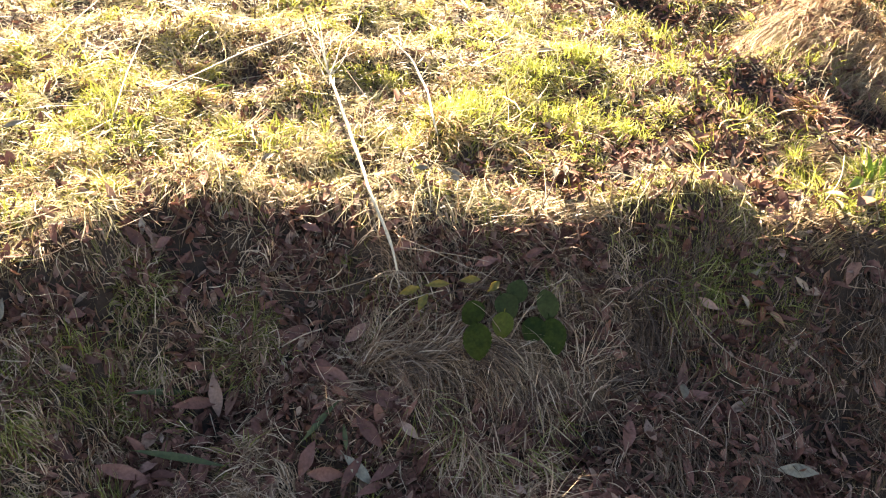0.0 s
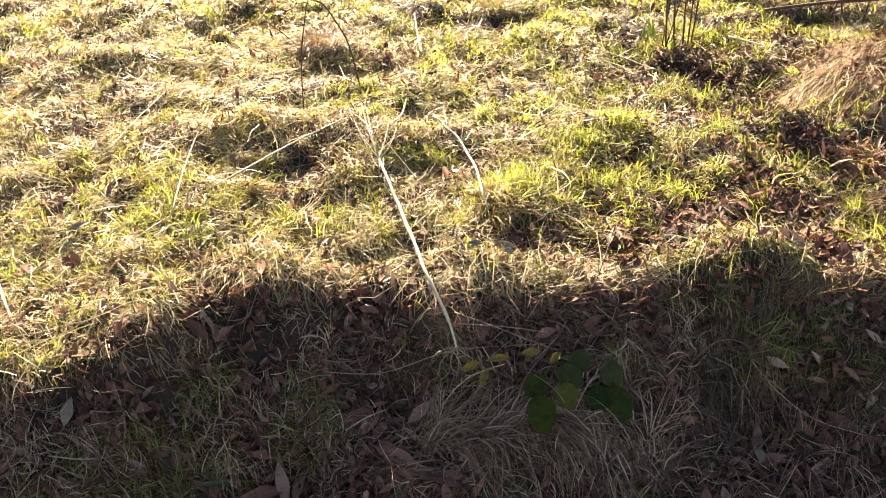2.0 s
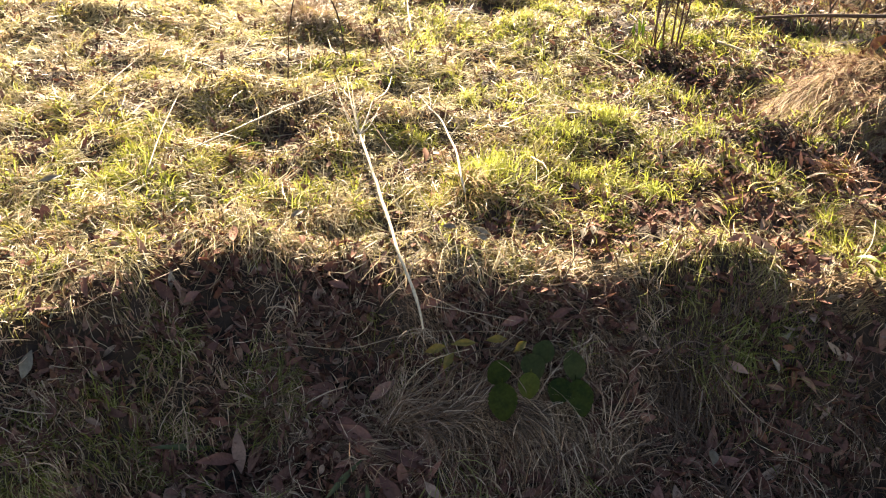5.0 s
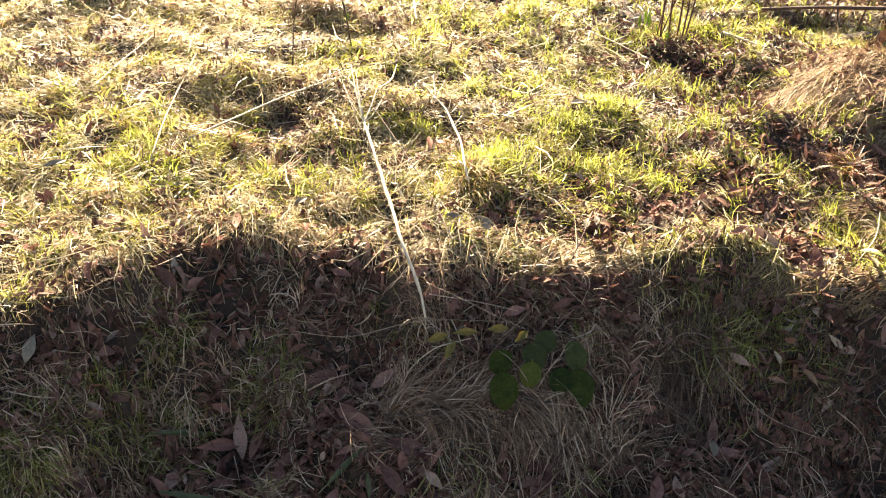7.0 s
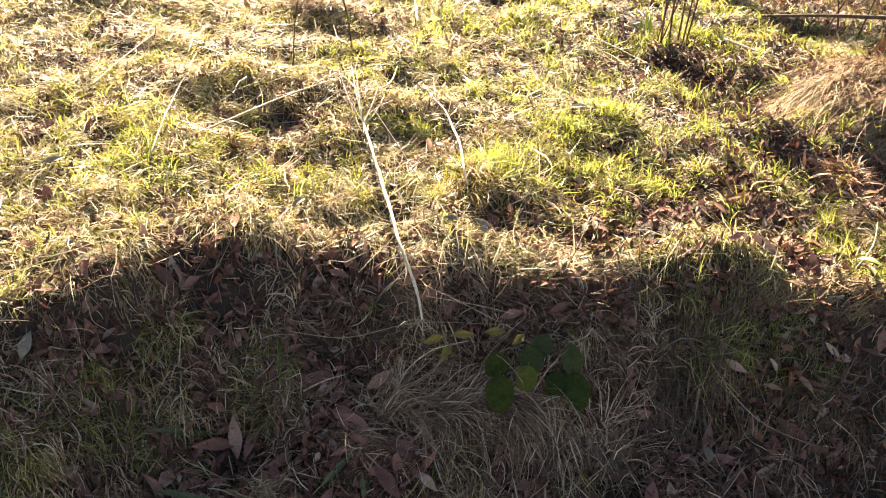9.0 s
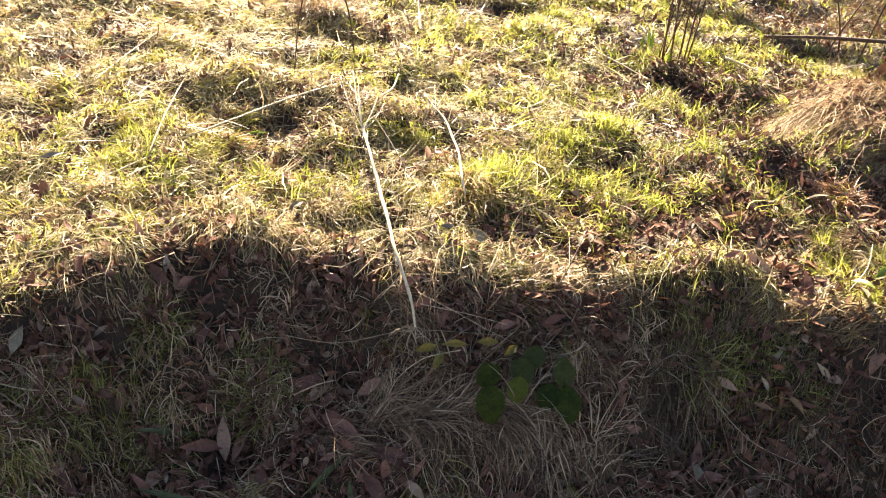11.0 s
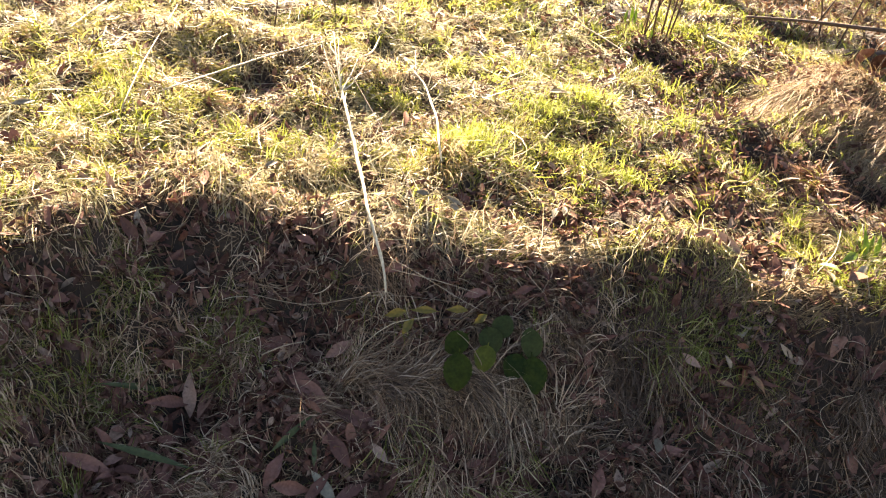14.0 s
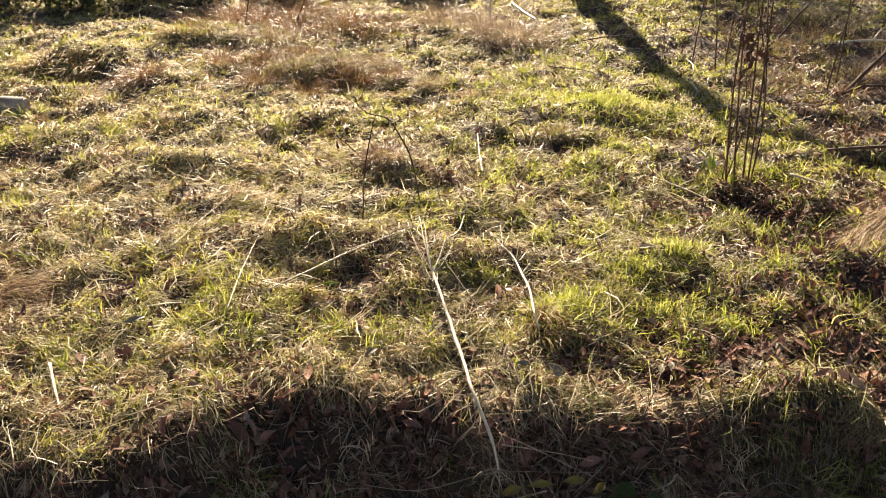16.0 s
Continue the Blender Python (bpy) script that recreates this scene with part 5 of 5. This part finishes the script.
tagged(BROWN_LEAVES, "withered dock with rust-brown hanging leaves", "dead plant")

# ---- logs and pole ----
def log(name, a, b, r, bark, end, label, seed, knots=0.05):
    root = base_of(name, (a[0] + b[0]) / 2, (a[1] + b[1]) / 2)
    rough = random.Random(seed)
    pts = [Vector(a).lerp(Vector(b), i / 9) + Vector((0, rough.gauss(0, 0.12), rough.gauss(0, 0.12))) * r * knots * 3 for i in range(10)]
    limb("bark", root, [a, *pts[1:-1], b], [r, r * 0.97, r * 0.95], bark, "", knots, seed, 18)
    way = (Vector(b) - Vector(a)).normalized()
    for p, s in ((Vector(a), -1), (Vector(b), 1)):
        bm = bmesh.new()
        bmesh.ops.create_cone(bm, cap_ends=True, segments=18, radius1=r * 0.86, radius2=r * 0.82, depth=0.01)
        me = bpy.data.meshes.new("cut_end")
        bm.to_mesh(me)
        bm.free()
        ob = link("cut_end", me, end, root)
        ob.matrix_local = Matrix.Translation(p + way * s * 0.003 - root.location) @ way.to_track_quat("Z", "Y").to_matrix().to_4x4()
    return tagged(root, label, "log")


log("cut_log", (-2.56, 4.05, 0.058), (-2.372, 4.06, 0.054), 0.047, LOG_BARK, CUT_WOOD, "short pale cut log lying in sunlit grass", 3, 0.015)
log("rotten_log", (1.40, 3.60, -0.055), (2.05, 3.66, 0.025), 0.058, CHAR, CHAR, "dark rotten log half sunk in grass", 5, 0.10)
tussock(1.45, 3.55, 0.05, 0.09, 260, RUSSET, "olive withered tuft against the end of a rotten log", None, 0.4, 0.0026)
tussock(1.46, 3.50, 0.10, 0.08, 420, TURF, "olive withered tuft against a rotten log", None, 0.4, 0.0026)
tussock(1.66, 3.51, 0.10, 0.08, 420, TURF, "olive withered tuft against a rotten log", None, 0.4, 0.0026)
tussock(1.56, 3.62, 0.07, 0.07, 260, RUSSET, "brown withered tuft behind a rotten log", None, 0.2, 0.0026)
pole = base_of("fallen_pole", 1.20, 3.52)
pole_stem = limb("stem", pole, [(1.19, 3.60, 0.108), (1.42, 3.60, 0.130), (1.665, 3.60, 0.142), (2.3, 3.62, 0.165)], [0.005, 0.007, 0.009, 0.011], BROWN_STEM, "", 0.06, 9)
limb("side_twig", pole, [(1.24, 3.60, 0.112), (1.22, 3.62, 0.125), (1.205, 3.63, 0.14)], [0.003, 0.002, 0.001], BROWN_STEM, "", 0.06, 9, parent=pole_stem)
tagged(pole, "long straight brown pole lying across a rotten log", "pole")

# ---- bramble on the bank ----
sprig = base_of("bramble_sprig", 0.0, 1.60)
limb("cane", sprig, [(0.034, 1.690, -0.185), (0.045, 1.688, -0.155), (0.105, 1.729, -0.128), (0.174, 1.742, -0.124), (0.257, 1.758, -0.122), (0.33, 1.75, -0.14)], [0.0022, 0.002, 0.0015], BROWN_STEM, "thin dark prickly cane", 0.08, 4)
LEAFLETS = [  # middle, way of the tip, length, width, material
    ((0.167, 1.613, -0.183), (0.05, -0.62, -0.62), 0.090, 0.068, BRAMBLE), ((0.156, 1.686, -0.159), (-0.5, -0.35, -0.40), 0.066, 0.056, BRAMBLE), ((0.239, 1.714, -0.160), (0.35, -0.55, -0.50), 0.070, 0.060, SHEEN),
    ((0.229, 1.668, -0.178), (-0.1, -0.62, -0.60), 0.066, 0.052, LEAF_GREEN), ((0.265, 1.751, -0.138), (0.3, 0.45, 0.45), 0.062, 0.054, SHEEN), ((0.338, 1.735, -0.163), (-0.1, 0.6, 0.55), 0.078, 0.058, SHEEN),
    ((0.306, 1.683, -0.203), (-0.30, -0.60, -0.55), 0.068, 0.060, BRAMBLE), ((0.355, 1.673, -0.212), (0.22, -0.62, -0.62), 0.092, 0.062, BRAMBLE), ((0.003, 1.724, -0.128), (-0.75, -0.25, -0.1), 0.055, 0.022, OLIVE),
    ((0.069, 1.735, -0.115), (-0.85, -0.1, 0.0), 0.062, 0.020, OLIVE), ((0.151, 1.754, -0.112), (0.85, 0.2, 0.0), 0.058, 0.020, OLIVE), ((0.208, 1.747, -0.122), (0.5, 0.4, 0.25), 0.046, 0.020, OLIVE), ((0.036, 1.702, -0.145), (-0.4, -0.5, -0.5), 0.048, 0.022, OLIVE)]
for k, (middle, way, ln, broad, mat) in enumerate(LEAFLETS):
    y_axis = Vector(way).normalized()
    x_axis = y_axis.cross(Vector((0.16 * (k % 3 - 1), -0.62 + 0.1 * (k % 2), 0.78))).normalized()
    m = Matrix((x_axis, y_axis, x_axis.cross(y_axis))).transposed().to_4x4()
    ob = link("leaflet", leaf_mesh("leaflet", ln, broad, 0.55 if mat is OLIVE else 0.2, 0.9 if mat is OLIVE else 0.6, 0.2 + 0.35 * (k % 3 - 1), 0.42, 17, 0.05, rounded=mat is not OLIVE), mat, sprig)
    ob.matrix_local = Matrix.Translation(Vector(middle) + Vector((-0.003, -0.024, 0.021)) - y_axis * ln * 0.5 - sprig.location) @ m
    if mat is OLIVE:
        ob["label"] = "yellowing olive leaflet"
tagged(sprig, "bramble sprig with dark green and yellowing leaves", "bramble")

# single leaves on the bank and at the brow, each from its foot to its tip
def leaf_between(name, foot, tip, width, material, label, group, fold=0.4, bend=0.5, twist=0.4):
    a, b = (Vector(p) for p in lying([(*foot, 0.036), (*tip, 0.036)]))
    y_axis = (b - a).normalized()
    x_axis = y_axis.cross(Vector((0.1, -0.5, 0.85))).normalized()
    ob = new(name, leaf_mesh(name, (b - a).length, width, fold, bend, twist))
    ob.data.materials.append(material)
    ob.matrix_world = Matrix.Translation(a) @ Matrix((x_axis, y_axis, x_axis.cross(y_axis))).transposed().to_4x4()
    return tagged(ob, label, "leaf", group)


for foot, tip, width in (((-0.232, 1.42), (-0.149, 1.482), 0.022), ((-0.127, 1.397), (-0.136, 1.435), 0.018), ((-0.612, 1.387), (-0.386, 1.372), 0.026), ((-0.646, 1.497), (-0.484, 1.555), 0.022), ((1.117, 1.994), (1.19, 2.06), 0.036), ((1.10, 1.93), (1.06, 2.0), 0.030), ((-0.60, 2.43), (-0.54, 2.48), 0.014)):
    # below the brow the leaf colour is the shaded copy, above it the sunlit one
    leaf_between("broad_leaf", foot, tip, width * 0.7, FRESH_SHADED if tip[1] < 1.9 else FRESH, "single broad green leaf low in the grass", "broad leaves", 0.3, 0.7)
fresh_plant = base_of("green_plant", 1.21, 2.06)
for k, (dx, dy, ln, a, tilt) in enumerate(((0, 0, 0.15, 0.1, 1.0), (0.01, 0.02, 0.12, -0.5, 0.9), (0.02, -0.02, 0.10, -1.0, 0.6), (-0.01, -0.01, 0.09, 0.9, 0.6), (0.03, 0.01, 0.13, -0.2, 1.2), (0.0, 0.03, 0.08, 0.5, 1.1))):
    ob = link("leaf", leaf_mesh("leaf", ln * 0.65, ln * 0.12, 0.3, 0.7, 0.3), FRESH, fresh_plant)
    ob.matrix_local = Matrix.Translation((dx, dy, 0.0)) @ Euler((tilt, 0, a)).to_matrix().to_4x4()
tagged(fresh_plant, "low plant with upright bright green leaves at the brow", "plant")
leaf_between("fallen_leaf", (1.09, 1.875), (1.135, 1.95), 0.055, DEADLEAF, "broad curled red-brown dead leaf at the brow", "fallen leaves", 0.8, 1.0, 0.3)
for foot, tip, width in (((1.072, 1.96), (1.056, 1.87), 0.022), ((1.125, 1.92), (1.178, 1.975), 0.020), ((-0.133, 1.393), (-0.06, 1.344), 0.030), ((0.659, 1.53), (0.673, 1.59), 0.026), ((0.863, 1.397), (0.97, 1.396), 0.034), ((-0.89, 1.488), (-0.879, 1.535), 0.030), ((-0.40, 2.06), (-0.37, 2.10), 0.016), ((-0.04, 2.43), (-0.02, 2.41), 0.014), ((0.09, 1.985), (0.12, 2.0), 0.020), ((0.365, 2.03), (0.375, 2.08), 0.018), ((0.395, 2.05), (0.40, 2.09), 0.018), ((-1.07, 2.10), (-1.02, 2.14), 0.018), ((0.08, 2.03), (0.13, 2.02), 0.016), ((0.0, 2.0), (0.04, 2.01), 0.016)):
    leaf_between("pale_leaf", foot, tip, width, PALE_LEAF, "pale grey-buff dry leaf showing its underside", "pale leaves", 0.25, 0.3)
for foot, tip, width in (((-0.226, 1.571), (-0.11, 1.53), 0.045), ((-0.11, 1.53), (0.023, 1.49), 0.040), ((-0.539, 1.487), (-0.441, 1.562), 0.032), ((-0.462, 1.594), (-0.446, 1.534), 0.034), ((0.536, 1.502), (0.516, 1.428), 0.034), ((-0.676, 1.336), (-0.556, 1.334), 0.034), ((-0.748, 1.531), (-0.725, 1.584), 0.030),
                         ((-0.293, 1.66), (-0.222, 1.674), 0.032), ((-0.153, 1.658), (-0.086, 1.679), 0.030), ((-0.233, 1.361), (-0.199, 1.422), 0.034), ((0.157, 1.794), (0.219, 1.812), 0.026), ((0.016, 1.81), (-0.051, 1.784), 0.024), ((-0.221, 1.857), (-0.278, 1.874), 0.024), ((-0.67, 1.757), (-0.616, 1.728), 0.030), ((-0.571, 1.776), (-0.606, 1.749), 0.024), ((0.282, 1.828), (0.337, 1.835), 0.022)):
    leaf_between("fallen_leaf", foot, tip, width, BANKLEAF, "large curled brown dead leaf lying on the shaded bank", "fallen leaves", 0.45, 0.6, 0.7)

# ---- meadow edge ----
tree = base_of("crooked_tree", 0.22, 8.6)
trunk = limb("trunk", tree, [(0.22, 8.6, -0.1), (0.11, 8.6, 0.66), (-0.02, 8.6, 1.3), (-0.08, 8.6, 1.75), (-0.05, 8.6, 1.98), (0.075, 8.6, 2.11), (0.21, 8.6, 2.19), (0.45, 8.6, 2.33), (0.80, 8.62, 2.55)], [0.15, 0.12, 0.10, 0.08, 0.04, 0.06, 0.07, 0.06, 0.05], BARK, "", 0.06, 2, 12)
for k, pts in enumerate((((-0.08, 8.6, 1.75), (-0.2, 8.7, 2.2), (-0.3, 8.8, 2.9)), ((0.45, 8.6, 2.33), (0.5, 8.5, 2.6), (0.55, 8.4, 3.1)), ((0.80, 8.62, 2.55), (1.0, 8.6, 2.9), (1.05, 8.6, 3.4)))):
    limb("limb", tree, pts, [0.03, 0.02, 0.008], BARK, "", 0.08, k, parent=trunk)
tagged(tree, "crooked leafless tree with dark bark at the meadow edge", "tree")


def shrub(x, y, r, tall, n, label):
    root = base_of("dark_shrub", x, y)
    q = np.random.RandomState(int(abs(x * 100)) + 3)
    for k in range(7):
        a = 0.9 * k
        z = float(height(x, y))
        limb("stem", root, [(x, y, z), (x + 0.4 * r * math.cos(a), y + 0.4 * r * math.sin(a), z + 0.5 * tall), (x + 0.75 * r * math.cos(a + 0.3), y + 0.75 * r * math.sin(a + 0.3), z + 0.9 * tall)], [0.012, 0.008, 0.003], BARK, "", 0.1, k)
    a, rad, h = q.uniform(0, 6.283, n), r * np.sqrt(q.rand(n)), tall * q.rand(n) ** 0.7
    rad = rad * np.sqrt(np.clip(1.1 - (h / tall) ** 2, 0.1, 1)) * (1 + 0.25 * np.sin(3 * a + 5 * h))
    c = np.stack([rad * np.cos(a), rad * np.sin(a), h + 0.02], -1)
    u = q.normal(0, 1, (n, 3))
    u /= np.linalg.norm(u, axis=1)[:, None]
    v = np.cross(u, q.normal(0, 1, (n, 3)))
    v /= np.linalg.norm(v, axis=1)[:, None]
    s = q.uniform(0.015, 0.035, n)[:, None]
    co = np.stack([c - u * s, c + v * s * 0.45, c + u * s, c - v * s * 0.45], 1).reshape(-1, 3)
    crown = link("crown", raw_mesh("crown", co, [np.arange(4 * n).reshape(-1, 4)]), SHRUB, root)
    return tagged(root, label, "shrub", "shrubs at the edge")


for x, y, r, tall in ((-3.95, 6.75, 0.42, 0.5), (-3.4, 6.95, 0.35, 0.42), (-2.9, 7.25, 0.35, 0.45), (-2.5, 6.95, 0.22, 0.4), (-2.0, 7.4, 0.3, 0.4), (-0.9, 7.8, 0.4, 0.45)):
    shrub(x, y, r, tall, 2600, "low dark evergreen shrub in shade at the meadow edge")


# ---- unseen leafless thicket beyond the meadow, added to cast dappled shade ----
def thicket(x, y, r, tall, n, label):
    root = base_of("unseen_thicket", x, y)
    z = float(height(x, y))
    q = random.Random(int(x * 100))
    for k in range(9):
        a = 0.7 * k
        limb("stem", root, [(x + 0.3 * r * math.cos(a), y + 0.3 * r * math.sin(a), z), (x + 0.5 * r * math.cos(a), y + 0.5 * r * math.sin(a), z + 0.5 * tall), (x + 0.8 * r * math.cos(a + 0.3), y + 0.8 * r * math.sin(a + 0.3), z + tall)],
             [0.016, 0.011, 0.004], BARK, "", 0.1, k)
    c = np.random.RandomState(int(x * 10) + 5)
    px, py, pz = c.normal(0, 0.5 * r, n), c.normal(0, 0.5 * r, n), c.uniform(0.05, 1.0, n) * tall
    way = c.normal(0, 1, (n, 3)) + np.array([0, 0, 0.8])
    way /= np.linalg.norm(way, axis=1)[:, None]
    side = np.cross(way, c.normal(0, 1, (n, 3)))
    side /= np.linalg.norm(side, axis=1)[:, None]
    third = np.cross(way, side)
    p, w, ln = np.stack([px, py, pz], -1), c.uniform(0.002, 0.005, n)[:, None], c.uniform(0.15, 0.5, n)[:, None]
    co = np.stack([p + side * w, p - side * w * 0.5 + third * w * 0.87, p - side * w * 0.5 - third * w * 0.87, p + way * ln], 1).reshape(-1, 3)
    f = np.arange(n)[:, None] * 4
    tri = np.concatenate([f + np.array(v) for v in ((0, 1, 3), (1, 2, 3), (2, 0, 3), (2, 1, 0))])
    tagged(link("twigs", raw_mesh("twigs", co, [tri]), BARK, root), "mass of fine bare twigs", kind="stuff")
    return tagged(root, label, "shrub", "thickets at the edge")


thicket(1.15, 9.0, 0.55, 2.2, 1900, "unseen thicket of bare twigs added to dapple the meadow with shade")
thicket(1.9, 8.8, 0.6, 2.1, 1900, "unseen thicket of bare twigs added to dapple the meadow with shade")
